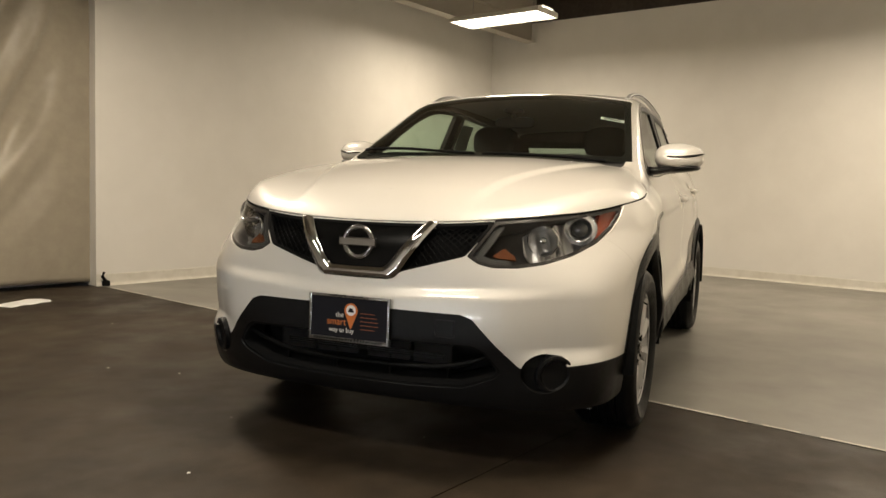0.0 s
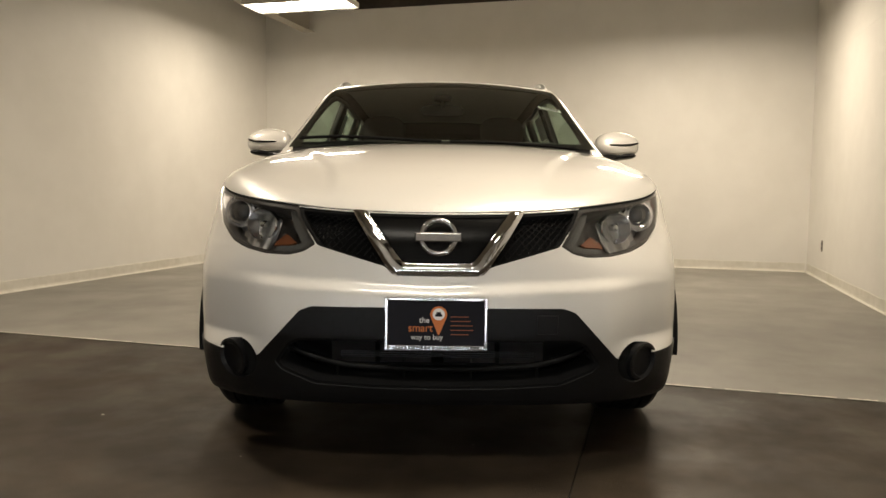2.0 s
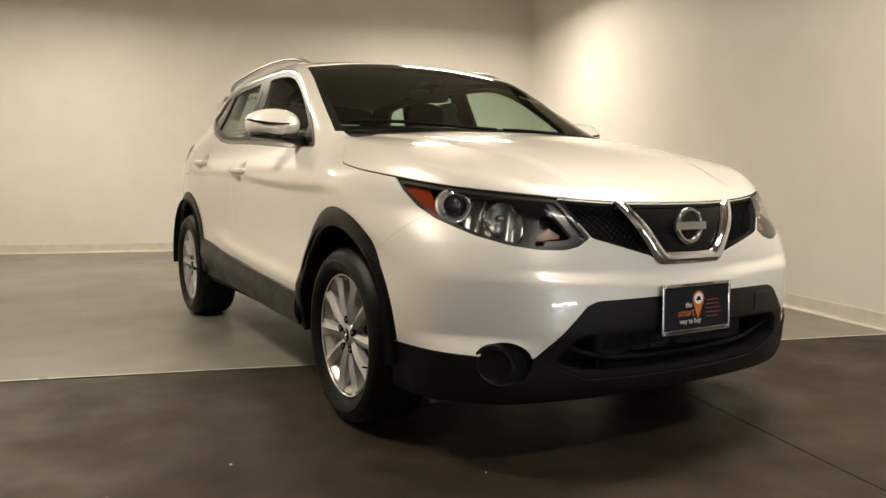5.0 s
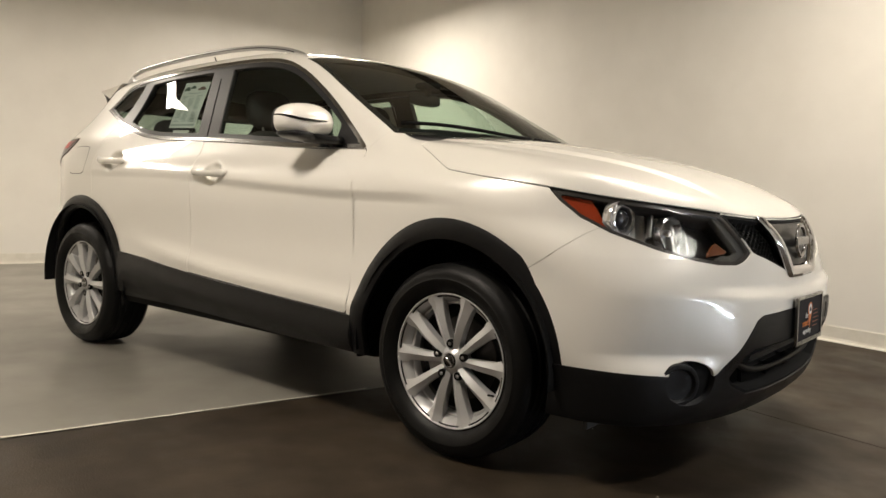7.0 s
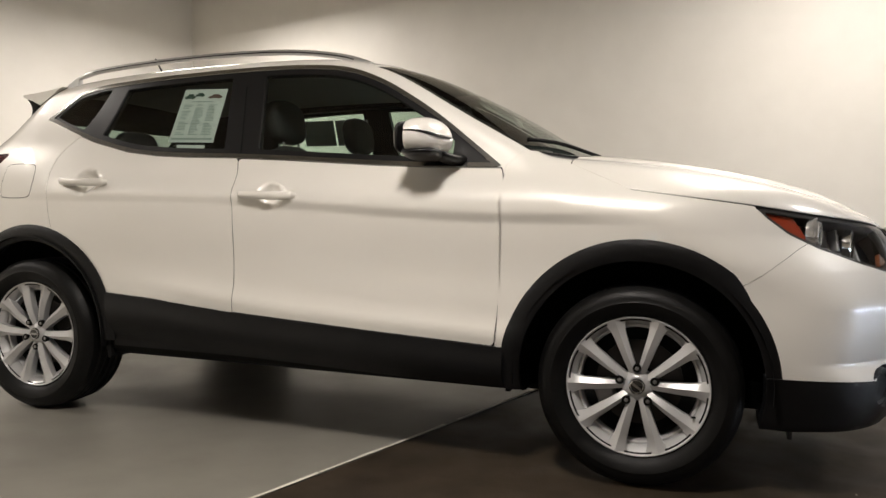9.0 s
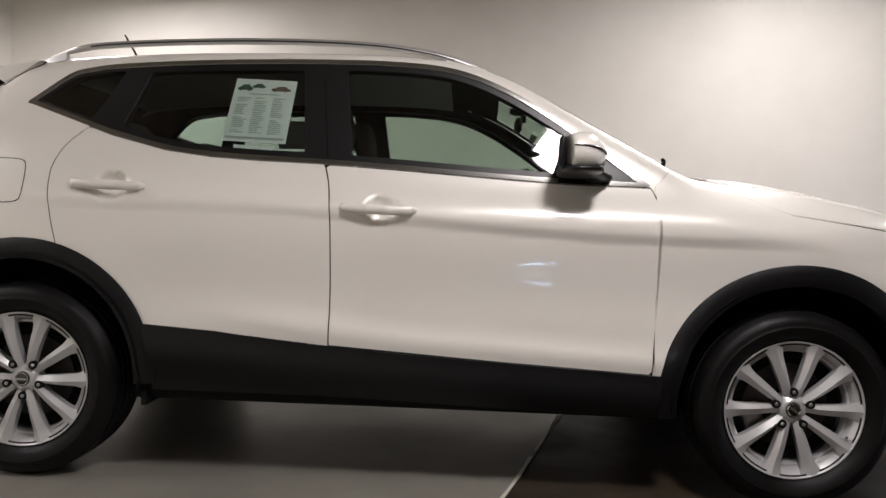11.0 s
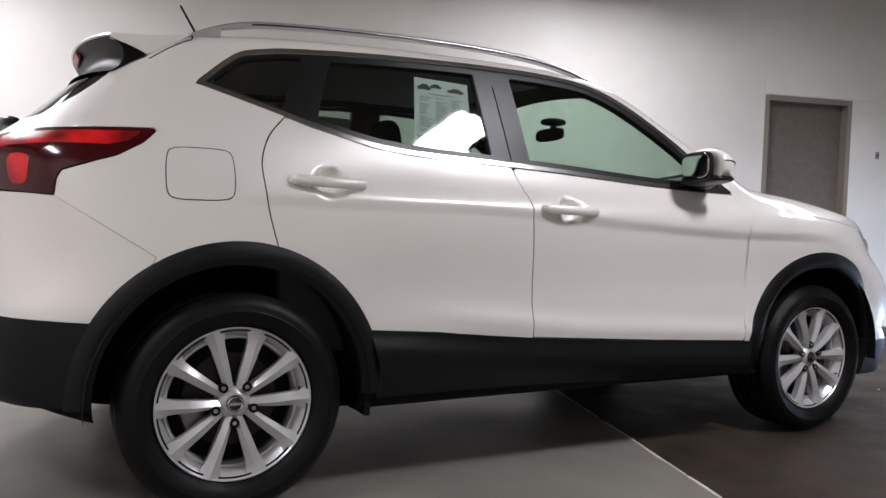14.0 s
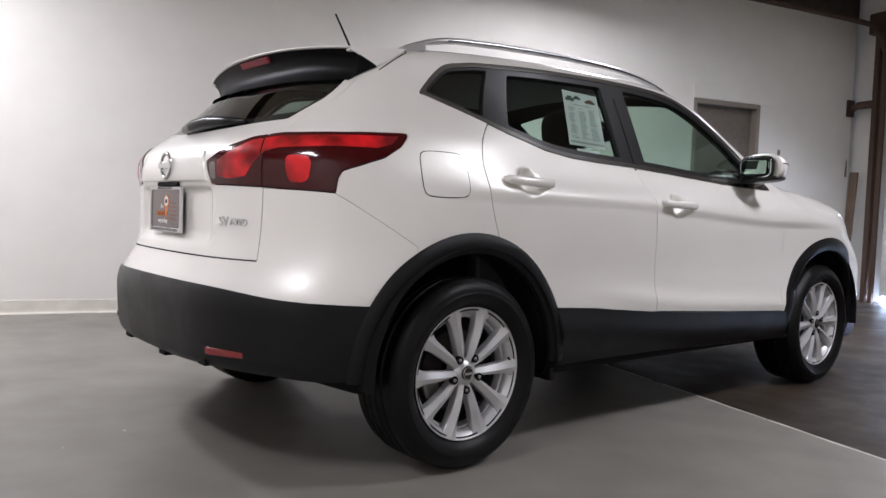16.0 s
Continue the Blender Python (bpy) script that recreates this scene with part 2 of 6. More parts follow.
door_section = spline([0.18, 0.30, 0.44, 0.56, 0.68, 0.82, 0.92, 0.985, 1.04, 1.085, 1.20, 1.44, 1.58],
                      [0.84, 0.862, 0.872, 0.868, 0.862, 0.874, 0.876, 0.858, 0.812, 0.782, 0.736, 0.652, 0.600])
rear_section = spline([0.18, 0.30, 0.44, 0.60, 0.75, 0.90, 1.00, 1.10, 1.16, 1.25, 1.34, 1.45, 1.56],
                      [0.83, 0.855, 0.868, 0.872, 0.872, 0.862, 0.846, 0.812, 0.782, 0.715, 0.652, 0.598, 0.556])
plan_taper = spline([-2.15, -1.9, -1.6, -1.3, -0.8, 0.6, 1.3, 1.7, 2.1], [0.14, 0.075, 0.022, 0.0, 0.0, 0.0, -0.004, 0.004, 0.06])
nose_profile = spline([0.16, 0.22, 0.30, 0.40, 0.52, 0.60, 0.68, 0.78, 0.86, 0.92, 1.0], [2.10, 2.165, 2.205, 2.222, 2.232, 2.230, 2.224, 2.212, 2.192, 2.17, 2.13])
nose_plan = spline([0.0, 0.2, 0.39, 0.55, 0.68, 0.78, 0.85, 0.92], [0.0, 0.012, 0.05, 0.120, 0.226, 0.358, 0.50, 0.69])
bumper_plan = spline([0.0, 0.2, 0.39, 0.55, 0.68, 0.78, 0.85, 0.92], [0.0, 0.006, 0.024, 0.060, 0.122, 0.212, 0.30, 0.46])
tail_profile = spline([0.2, 0.30, 0.40, 0.52, 0.62, 0.68, 0.76, 0.88, 0.98, 1.05, 1.10, 1.18, 1.30, 1.42, 1.52],
                      [-2.03, -2.10, -2.135, -2.145, -2.135, -2.10, -2.068, -2.062, -2.066, -2.068, -2.040, -1.947, -1.815, -1.682, -1.575])
tail_plan = spline([0.0, 0.3, 0.45, 0.58, 0.68, 0.76, 0.82, 0.88], [0.0, 0.012, 0.04, 0.095, 0.165, 0.25, 0.36, 0.52])
hood_line = spline([0.6, 0.95, 1.2, 1.45, 1.65, 1.85, 2.0, 2.1, 2.2], [1.16, 1.148, 1.131, 1.100, 1.062, 1.008, 0.950, 0.900, 0.82])
hood_crown = spline([0.0, 0.3, 0.5, 0.62, 0.72, 0.82, 0.92], [0.0, 0.006, 0.020, 0.030, 0.044, 0.080, 0.155])
roof_line = spline([-2.0, -1.7, -1.4, -1.0, -0.6, -0.2, 0.1, 0.3, 0.5, 0.7, 0.9, 1.1, 1.4],
                   [1.44, 1.475, 1.522, 1.557, 1.573, 1.578, 1.567, 1.532, 1.452, 1.352, 1.235, 1.105, 0.905])


def half_width(x, z):
    b = step(-x, 0.7, 1.45)
    w = door_section(z) * (1 - b) + rear_section(z) * b - plan_taper(x)
    # the crease that falls from the rear door handle to the front wheel, and the hollow under it
    shoulder = 0.985 - 0.065 * step(x, -0.7, 0.9)
    along = step(x, -1.5, -1.0) * (1 - step(x, 1.0, 1.5))
    w = w - 0.012 * along * step(shoulder - z, 0.0, 0.05) * (1 - step(shoulder - z, 0.06, 0.34))
    # the low crease over the sill: a ledge that catches the light, tucked in below
    low = np.interp(x, [-1.0, -0.6, 0.0, 0.85], [0.640, 0.592, 0.527, 0.486])
    d = z - low
    ledge = sum(np.where(d + e > 0, np.clip(1 - (d + e) / 0.075, 0, 1) ** 1.8, np.clip(1 + (d + e) / 0.12, 0, 1)) for e in (-0.016, -0.008, 0.0, 0.008, 0.016)) / 5
    w = w + 0.014 * ledge * step(x, -0.85, -0.35) * (1 - step(x, 0.86, 1.1))
    # the bumper's corner tucks in towards the ground
    w = w - 0.008 * step(x, 1.62, 1.80) * (1 - step(z, 0.40, 0.70))
    # the front fender swells over the wheel
    w = w + 0.022 * bump(x, 1.40, 0.42) * step(z, 0.30, 0.45) * (1 - step(z, 0.92, 1.08))
    # cups behind the two door handles
    for hx, hz in ((-0.095, 0.968), (-1.035, 1.022)):
        r = np.sqrt((x - hx) ** 2 + (z - hz) ** 2)
        w = w - 0.022 * (1 - step(r, 0.02, 0.062))
    return w


def top_height(x, y):
    ridge = 0.62 - 0.27 * step(x, 1.0, 2.1)
    hood = hood_line(x) - hood_crown(y) * (1 - 0.35 * step(-x, -1.15, -0.85)) + 0.010 * step(ridge - y, -0.025, 0.025) * step(x, 0.9, 1.2) * (1 - step(x, 1.9, 2.12))
    crown = 0.036 + 0.03 * bump(x, 0.65, 0.35)
    roof = roof_line(x) - crown * (y / 0.6) ** 2.2
    return smax(hood, roof, 0.02)


def nose_face(y, z):
    # a ledge across the bumper over an upright face, and a scoop on its flank below the headlight
    ledge = 0.018 * step(z, 0.36, 0.48) * (1 - step(z - 0.04 * y, 0.592, 0.640)) * (1 - step(y, 0.50, 0.74))
    scoop = 0.036 * step(y, 0.52, 0.68) * (1 - step(y, 0.80, 0.92)) * step(z, 0.385, 0.455) * np.clip((0.74 - z) / 0.285, 0, 1) ** 0.9
    hollow, fold = scoop, ledge - 0.008
    full = 1 - step(z, 0.62, 0.86)
    plan = nose_plan(y) * (1 + 0.10 * step(z, 0.75, 1.0)) * (1 - full) + bumper_plan(y) * full
    return nose_profile(z) - plan - hollow + fold


def tail_face(y, z):
    wrap = 1 + 0.4 * step(z, 1.08, 1.3)
    recess = 0.016 * step(0.36 - y, 0, 0.05) * step(z, 0.74, 0.80) * (1 - step(z, 0.94, 0.965))
    return tail_profile(z) + tail_plan(y) * wrap + recess


def body_field(x, y, z):
    """Below zero inside the car's shell; about metres near it."""
    y = np.abs(y)
    side = y - half_width(x, z)
    top = (z - top_height(x, y)) * (1 - 0.16 * bump(x, 0.65, 0.4))
    nose = (x - nose_face(y, z)) / np.sqrt(1 + (1.1 * np.minimum(y, 0.9) ** 2) ** 2 * 3)
    tail = (tail_face(y, z) - x) / np.sqrt(1 + (1.1 * np.minimum(y, 0.9) ** 2) ** 2 * 2)
    radius = 0.05 + 0.035 * step(x, 0.85, 1.2)
    g = smax(side, top, radius)
    g = smax(g, nose, 0.06)
    g = smax(g, tail, 0.05)
    return smax(g, (0.2 + 0.065 * step(-x, -1.8, -1.5) + 0.09 * step(-x, 1.62, 2.0) - z) * 0.9, 0.05)


def body_normal(p, e=0.002):
    g = np.stack([body_field(*(p + d).T) - body_field(*(p - d).T) for d in e * np.eye(3)], 1)
    return g / np.maximum(np.linalg.norm(g, axis=1), 1e-9)[:, None]


def settle(p, off=0.0, turns=5):
    """Moves points onto the shell, or onto a copy of it that lies off metres further out."""
    for _ in range(turns):
        g = np.stack([body_field(*(p + d).T) - body_field(*(p - d).T) for d in 0.002 * np.eye(3)], 1) / 0.004
        p = p - g * (body_field(*p.T) / np.maximum((g * g).sum(1), 0.05))[:, None]
    return p + off * body_normal(p) if off else p


def shell_net(cell=0.0125):
    """The half of the shell on the side of positive y as points and triangles."""
    lo, hi = np.array([-2.2, -cell / 2, 0.15]), np.array([2.3, 1.0, 1.64])
    n = np.ceil((hi - lo) / cell).astype(int) + 1
    ax = [lo[i] + cell * np.arange(n[i]) for i in range(3)]
    v = body_field(ax[0][:, None, None], ax[1][None, :, None], ax[2][None, None, :])
    s = v < 0
    count = np.zeros(n - 1, int)
    total = np.zeros((*(n - 1), 3))
    for axis in range(3):
        for i in (0, 1):
            for j in (0, 1):
                o1, o2 = [k for k in range(3) if k != axis]
                a = [slice(0, n[k] - 1) for k in range(3)]
                a[o1], a[o2] = slice(i, n[o1] - 1 + i), slice(j, n[o2] - 1 + j)
                b = list(a)
                b[axis] = slice(1, n[axis])
                va, vb = v[tuple(a)], v[tuple(b)]
                cross = (va < 0) != (vb < 0)
                t = np.where(cross, va / np.where(cross, va - vb, 1), 0)
                count += cross
                total[..., axis] += np.where(cross, t, 0)
                total[..., o1] += np.where(cross, i, 0)
                total[..., o2] += np.where(cross, j, 0)
    used = count > 0
    number = -np.ones(n - 1, int)
    number[used] = np.arange(used.sum())
    cells = np.argwhere(used)
    pts = lo + cell * (cells + total[used] / count[used][:, None])
    quads = []
    for axis in range(3):
        o1, o2 = [(1, 2), (2, 0), (0, 1)][axis]
        a = [slice(1, n[k] - 1) for k in range(3)]
        a[axis] = slice(0, n[axis] - 1)
        b = list(a)
        b[axis] = slice(1, n[axis])
        sa, sb = s[tuple(a)], s[tuple(b)]
        for flip, mask in ((False, sa & ~sb), (True, ~sa & sb)):
            at = np.argwhere(mask) + np.array([0 if k == axis else 1 for k in range(3)])
            if not len(at):
                continue
            q = []
            for d1, d2 in ((-1, -1), (0, -1), (0, 0), (-1, 0)):
                c = at.copy()
                c[:, o1] += d1
                c[:, o2] += d2
                q.append(number[c[:, 0], c[:, 1], c[:, 2]])
            q = np.stack(q, 1)
            quads.append(q[:, ::-1] if flip else q)
    quads = np.concatenate(quads)
    quads = quads[(quads >= 0).all(1)]
    pts = settle(pts)
    return pts, np.concatenate([quads[:, [0, 1, 2]], quads[:, [0, 2, 3]]])


def clip(pts, tris, f):
    """Keeps the part of a net where f, given at its points, is below zero."""
    inside = f < 0
    k = inside[tris].sum(1)
    out = [tris[k == 3]]
    new_pts, edge_of = [], {}

    def cut(a, b):
        key = (a, b) if a < b else (b, a)
        if key not in edge_of:
            t = f[a] / (f[a] - f[b])
            edge_of[key] = len(pts) + len(new_pts)
            new_pts.append(pts[a] + t * (pts[b] - pts[a]))
        return edge_of[key]
    extra = []
    for tri, kk in zip(tris[(k == 1) | (k == 2)].tolist(), k[(k == 1) | (k == 2)].tolist()):
        ins = [inside[t] for t in tri]
        i = ins.index(True) if kk == 1 else ins.index(False)
        a, b, c = tri[i], tri[(i + 1) % 3], tri[(i + 2) % 3]
        p, q = cut(a, b), cut(a, c)
        if kk == 1:
            extra.append((a, p, q))
        else:
            extra += [(p, b, c), (p, c, q)]
    if extra:
        out.append(np.array(extra))
    t = np.concatenate(out)
    allp = np.concatenate([pts, np.array(new_pts)]) if new_pts else pts
    keep = np.unique(t)
    back = -np.ones(len(allp), int)
    back[keep] = np.arange(len(keep))
    return allp[keep], back[t]


def inside_outline(u, v, outline):
    """Signed distance to a closed outline in a plane: below zero inside it."""
    q = np.stack([u, v], 1)
    best, odd = np.full(len(q), 9.0), np.zeros(len(q), bool)
    pts = np.array(outline, float)
    for a, b in zip(pts, np.roll(pts, -1, 0)):
        d = b - a
        t = np.clip(((q - a) @ d) / max(d @ d, 1e-12), 0, 1)
        best = np.minimum(best, np.linalg.norm(q - a - t[:, None] * d, axis=1))
        if a[1] != b[1]:
            odd ^= ((a[1] > q[:, 1]) != (b[1] > q[:, 1])) & (q[:, 0] < (b[0] - a[0]) * (q[:, 1] - a[1]) / (b[1] - a[1]) + a[0])
    return np.where(odd, -best, best)


def rounded(points, steps=8, closed=True):
    """A smooth outline (Catmull-Rom) through a few points."""
    p = np.array(points, float)
    n, out = len(p), []
    for i in range(n if closed else n - 1):
        a, b, c, d = (p[(i + k) % n] if closed else p[min(max(i + k, 0), n - 1)] for k in (-1, 0, 1, 2))
        for t in np.arange(steps) / steps:
            out.append(0.5 * (2 * b + (c - a) * t + (2 * a - 5 * b + 4 * c - d) * t * t + (3 * b - a - 3 * c + d) * t ** 3))
    if not closed:
        out.append(p[-1])
    return np.array(out)

# ---------------------------------------------------------------- mesh helpers
def mesh_object(name, verts, faces, mat, parent=None, label="", smooth=False, m=None):
    me = bpy.data.meshes.new(name)
    me.from_pydata([tuple(map(float, v)) for v in verts], [], [tuple(map(int, f)) for f in faces])
    me.materials.append(mat)
    if smooth:
        me.polygons.foreach_set("use_smooth", [True] * len(me.polygons))
    me.update()
    ob = new(name, me)
    if parent:
        ob.parent = parent
    if m is not None:
        ob.matrix_basis = m
    return tagged(ob, label)


def part(name, bm, mat, parent=None, label="", smooth=False, m=None):
    me = bpy.data.meshes.new(name)
    bm.to_mesh(me)
    bm.free()
    me.materials.append(mat)
    if smooth:
        me.polygons.foreach_set("use_smooth", [True] * len(me.polygons))
    ob = new(name, me)
    if parent:
        ob.parent = parent
    if m is not None:
        ob.matrix_basis = m
    return tagged(ob, label)


def box(bm, lo, hi, bevel=0.0, m=None, segments=2):
    r = bmesh.ops.create_cube(bm, size=1)
    lo, hi = Vector(lo), Vector(hi)
    vs = r["verts"]
    for v in vs:
        v.co = Vector([(lo[i] + hi[i]) / 2 + v.co[i] * (hi[i] - lo[i]) for i in range(3)])
    if bevel:
        es = list({e for v in vs for e in v.link_edges})
        out = bmesh.ops.bevel(bm, geom=es, offset=bevel, segments=segments, affect="EDGES", profile=0.5)
        vs = list({v for f in out["faces"] for v in f.verts} | {v for v in vs if v.is_valid})
    if m is not None:
        bmesh.ops.transform(bm, matrix=m, verts=vs)
    return vs


def boxed(name, lo, hi, mat, parent=None, label="", bevel=0.0, m=None):
    bm = bmesh.new()
    box(bm, lo, hi, bevel)
    return part(name, bm, mat, parent, label, m=m)


def lathe(profile, steps=48, axis="y", closed=False):
    """Points and faces of a profile of (radius, along) turned about an axis."""
    v, f, n = [], [], len(profile)
    for i in range(steps):
        a = 2 * math.pi * i / steps
        for r, h in profile:
            c, s = r * math.cos(a), r * math.sin(a)
            v.append((c, h, s) if axis == "y" else (c, s, h) if axis == "z" else (h, c, s))
    for i in range(steps):
        j = (i + 1) % steps
        for k in range(n if closed else n - 1):
            q = (k + 1) % n
            f.append((i * n + k, i * n + q, j * n + q, j * n + k))
    return v, f


def tube(path, radius, sides=10, flat=1.0, up=(0, 0, 1)):
    """A round or flattened bar along a path."""
    v, f = [], []
    path = [Vector(p) for p in path]
    n = len(path)
    rad = radius if isinstance(radius, (list, tuple)) else [radius] * n
    for i, p in enumerate(path):
        d = (path[min(i + 1, n - 1)] - path[max(i - 1, 0)]).normalized()
        s = d.cross(Vector(up)).normalized()
        t = s.cross(d)
        for k in range(sides):
            a = 2 * math.pi * k / sides
            v.append(p + s * (rad[i] * math.cos(a)) + t * (rad[i] * flat * math.sin(a)))
    for i in range(n - 1):
        for k in range(sides):
            q = (k + 1) % sides
            f.append((i * sides + k, i * sides + q, (i + 1) * sides + q, (i + 1) * sides + k))
    f.append(tuple(range(sides - 1, -1, -1)))
    f.append(tuple((n - 1) * sides + k for k in range(sides)))
    return v, f


def thing(name, label, category, group="", m=None):
    ob = new(name)
    ob.empty_display_size = 0.1
    if m is not None:
        ob.matrix_basis = m
    return tagged(ob, label, category, group)


def structure(ob, label, category):
    return tagged(ob, label, category, kind="structure")


# ---------------------------------------------------------------- the room
# floor: grey painted concrete behind, bare dark concrete in front, a sawn joint in the bare part
seam_tilt = math.tan(radians(15.49 - 14.51))


def slab(name, corners, mat, label, top=0.0, deep=0.12):
    v = [(a, b, top) for a, b in corners] + [(a, b, top - deep) for a, b in corners]
    n = len(corners)
    f = [tuple(range(n)), tuple(range(2 * n - 1, n - 1, -1))] + [(i, i + n, (i + 1) % n + n, (i + 1) % n) for i in range(n)]
    return structure(mesh_object(name, v, f, mat, m=ROOM), label, "floor")


def seam_u(v):
    return U_SEAM + seam_tilt * v


V0, V1, U0, U1 = V_RIGHT - 0.5, V_LEFT + 0.25, U_BACK - 0.2, U_DOOR + 1.2
slab("floor_1", [(U0, V0), (seam_u(V0), V0), (seam_u(V1), V1), (U0, V1)], FLOOR_GREY, "grey painted concrete floor, worn and faintly glossy")
slab("floor_2", [(seam_u(V0) + 0.004, V0), (U1, V0), (U1, 1.03), (seam_u(1.03) + 0.004, 1.03)], FLOOR_DARK, "dark stained bare concrete floor", -0.002)
slab("floor_3", [(seam_u(1.036) + 0.004, 1.036), (U1, 1.036), (U1, V1), (seam_u(V1) + 0.004, V1)], FLOOR_DARK, "dark stained bare concrete floor beyond a sawn joint", -0.002)
slab("floor_4", [(U0, V0), (U1, V0), (U1, V1), (U0, V1)], JOINT, "dirt in the floor joints", -0.012, 0.2)
# worn white paint along the edge of the grey floor
edge = random.Random(4)
v_at = V0 + 0.3
edge_v, edge_f = [], []
while v_at < V1 - 0.3:
    long = edge.uniform(0.12, 0.75)
    wide = edge.uniform(0.010, 0.020)
    o = len(edge_v)
    bits = 6
    for k in range(bits + 1):
        b = v_at + long * k / bits
        a = seam_u(b) - 0.002
        edge_v += [(a - wide * edge.uniform(0.5, 1.1), b, 0.0025), (a + wide * edge.uniform(0.1, 0.5), b, 0.0025)]
    edge_f += [(o + 2 * k, o + 2 * k + 1, o + 2 * k + 3, o + 2 * k + 2) for k in range(bits)]
    v_at += long + edge.uniform(0.0, 0.09)
structure(mesh_object("trim_floor_edge", edge_v, edge_f, CHALK, m=ROOM), "worn white paint line along the floor's edge", "floor line")
# crumbs and chips lying on the floor
crumb_v, crumb_f = [], []
spots = [(1.86, -0.90), (2.05, -1.25), (-2.13, -0.37), (2.9, 1.9), (3.2, -0.4), (-1.2, -1.9), (1.4, -2.4), (2.6, 0.3), (-3.0, 0.8), (-1.6, -2.3)]
for k in range(46):
    a, b = spots[k] if k < len(spots) else (edge.uniform(-4, 5), edge.uniform(-3.5, 2.7))
    s = edge.uniform(0.004, 0.009) if k < len(spots) else edge.uniform(0.0015, 0.004)
    o = len(crumb_v)
    for j in range(5):
        t = 2 * math.pi * j / 5 + edge.random()
        crumb_v.append((a + s * math.cos(t) * edge.uniform(0.6, 1.4), b + s * math.sin(t), 0.0))
    crumb_v.append((a, b, s * 0.6))
    crumb_f += [(o + j, o + (j + 1) % 5, o + 5) for j in range(5)]
tagged(mesh_object("floor_crumbs", crumb_v, crumb_f, CHALK, m=ROOM), "pale crumbs and chips scattered on the concrete", "debris", kind="stuff")

# walls
T = 0.14
structure(boxed("wall_back", (U_BACK - T, V_RIGHT - T, 0), (U_BACK, V_LEFT + T, WALL_TOP), WALL, m=ROOM), "white painted wallboard wall with faint joints", "wall")
structure(boxed("wall_right", (U_BACK, V_RIGHT - T, 0), (0.58, V_RIGHT, WALL_TOP), WALL, m=ROOM), "white painted wallboard wall ending at a drape", "wall")
bm = bmesh.new()
D0, D1, DH = 3.64, 4.61, 2.235
box(bm, (U_BACK, V_LEFT, 0), (D0, V_LEFT + T, WALL_TOP))
box(bm, (D1, V_LEFT, 0), (U_DOOR, V_LEFT + T, WALL_TOP))
box(bm, (D0, V_LEFT, DH), (D1, V_LEFT + T, WALL_TOP))
structure(part("wall_left", bm, WALL, m=ROOM), "white painted wallboard wall with a door in it", "wall")
structure(boxed("wall_front", (U_DOOR + 0.12, V_RIGHT - 0.6, 0.0), (U_DOOR + 0.26, V_LEFT + T, 4.0), WALL, m=ROOM), "plain wall behind the rolling shutter", "wall")
structure(boxed("wall_right_far", (0.58, V_RIGHT - 0.5, 0), (U_DOOR + 0.2, V_RIGHT - 0.36, WALL_TOP), WALL, m=ROOM), "plain wall behind the drape", "wall")
for name, lo, hi in (("trim_back_joint", (U_BACK, V_RIGHT, 2.425), (U_BACK + 0.0015, V_LEFT, 2.455)), ("trim_left_joint", (U_BACK, V_LEFT - 0.0015, 2.425), (D0 - 0.2, V_LEFT, 2.455)),
                     ("trim_right_joint", (-3.2, V_RIGHT, 1.32), (0.5, V_RIGHT + 0.0015, 1.35))):
    structure(boxed(name, lo, hi, WALL, m=ROOM), "taped wallboard joint under the paint", "wall joint")


def baseboard(name, a, b, inward):
    """A vinyl base with a coved foot along a wall."""
    a, b, n = Vector(a), Vector(b), Vector(inward)
    prof = [(0.0, 0.105), (0.003, 0.107), (0.005, 0.10), (0.005, 0.03), (0.010, 0.014), (0.024, 0.004), (0.025, 0.0), (0.0, 0.0)]
    steps = max(2, int((b - a).length / 0.4))
    rnd = random.Random(len(name))
    v, f, k = [], [], len(prof)
    for i in range(steps + 1):
        p = a.lerp(b, i / steps)
        w = rnd.uniform(-0.001, 0.004)
        for d, z in prof:
            q = p + n * (d + (w if z > 0.02 else 0) * (d > 0))
            v.append((q.x, q.y, z + (w if z > 0.09 else 0)))
    for i in range(steps):
        f += [(i * k + j, i * k + (j + 1) % k, (i + 1) * k + (j + 1) % k, (i + 1) * k + j) for j in range(k)]
    structure(mesh_object(name, v, f, BASE_VINYL, m=ROOM), "cream vinyl base strip along the wall", "baseboard")


baseboard("baseboard_back", (U_BACK, V_RIGHT + 0.025, 0), (U_BACK, V_LEFT - 0.025, 0), (1, 0, 0))
baseboard("baseboard_right", (U_BACK, V_RIGHT, 0), (0.58, V_RIGHT, 0), (0, 1, 0))
baseboard("baseboard_left", (U_BACK, V_LEFT, 0), (D0 - 0.06, V_LEFT, 0), (0, -1, 0))
baseboard("baseboard_left_far", (D1 + 0.06, V_LEFT, 0), (U_DOOR, V_LEFT, 0), (0, -1, 0))

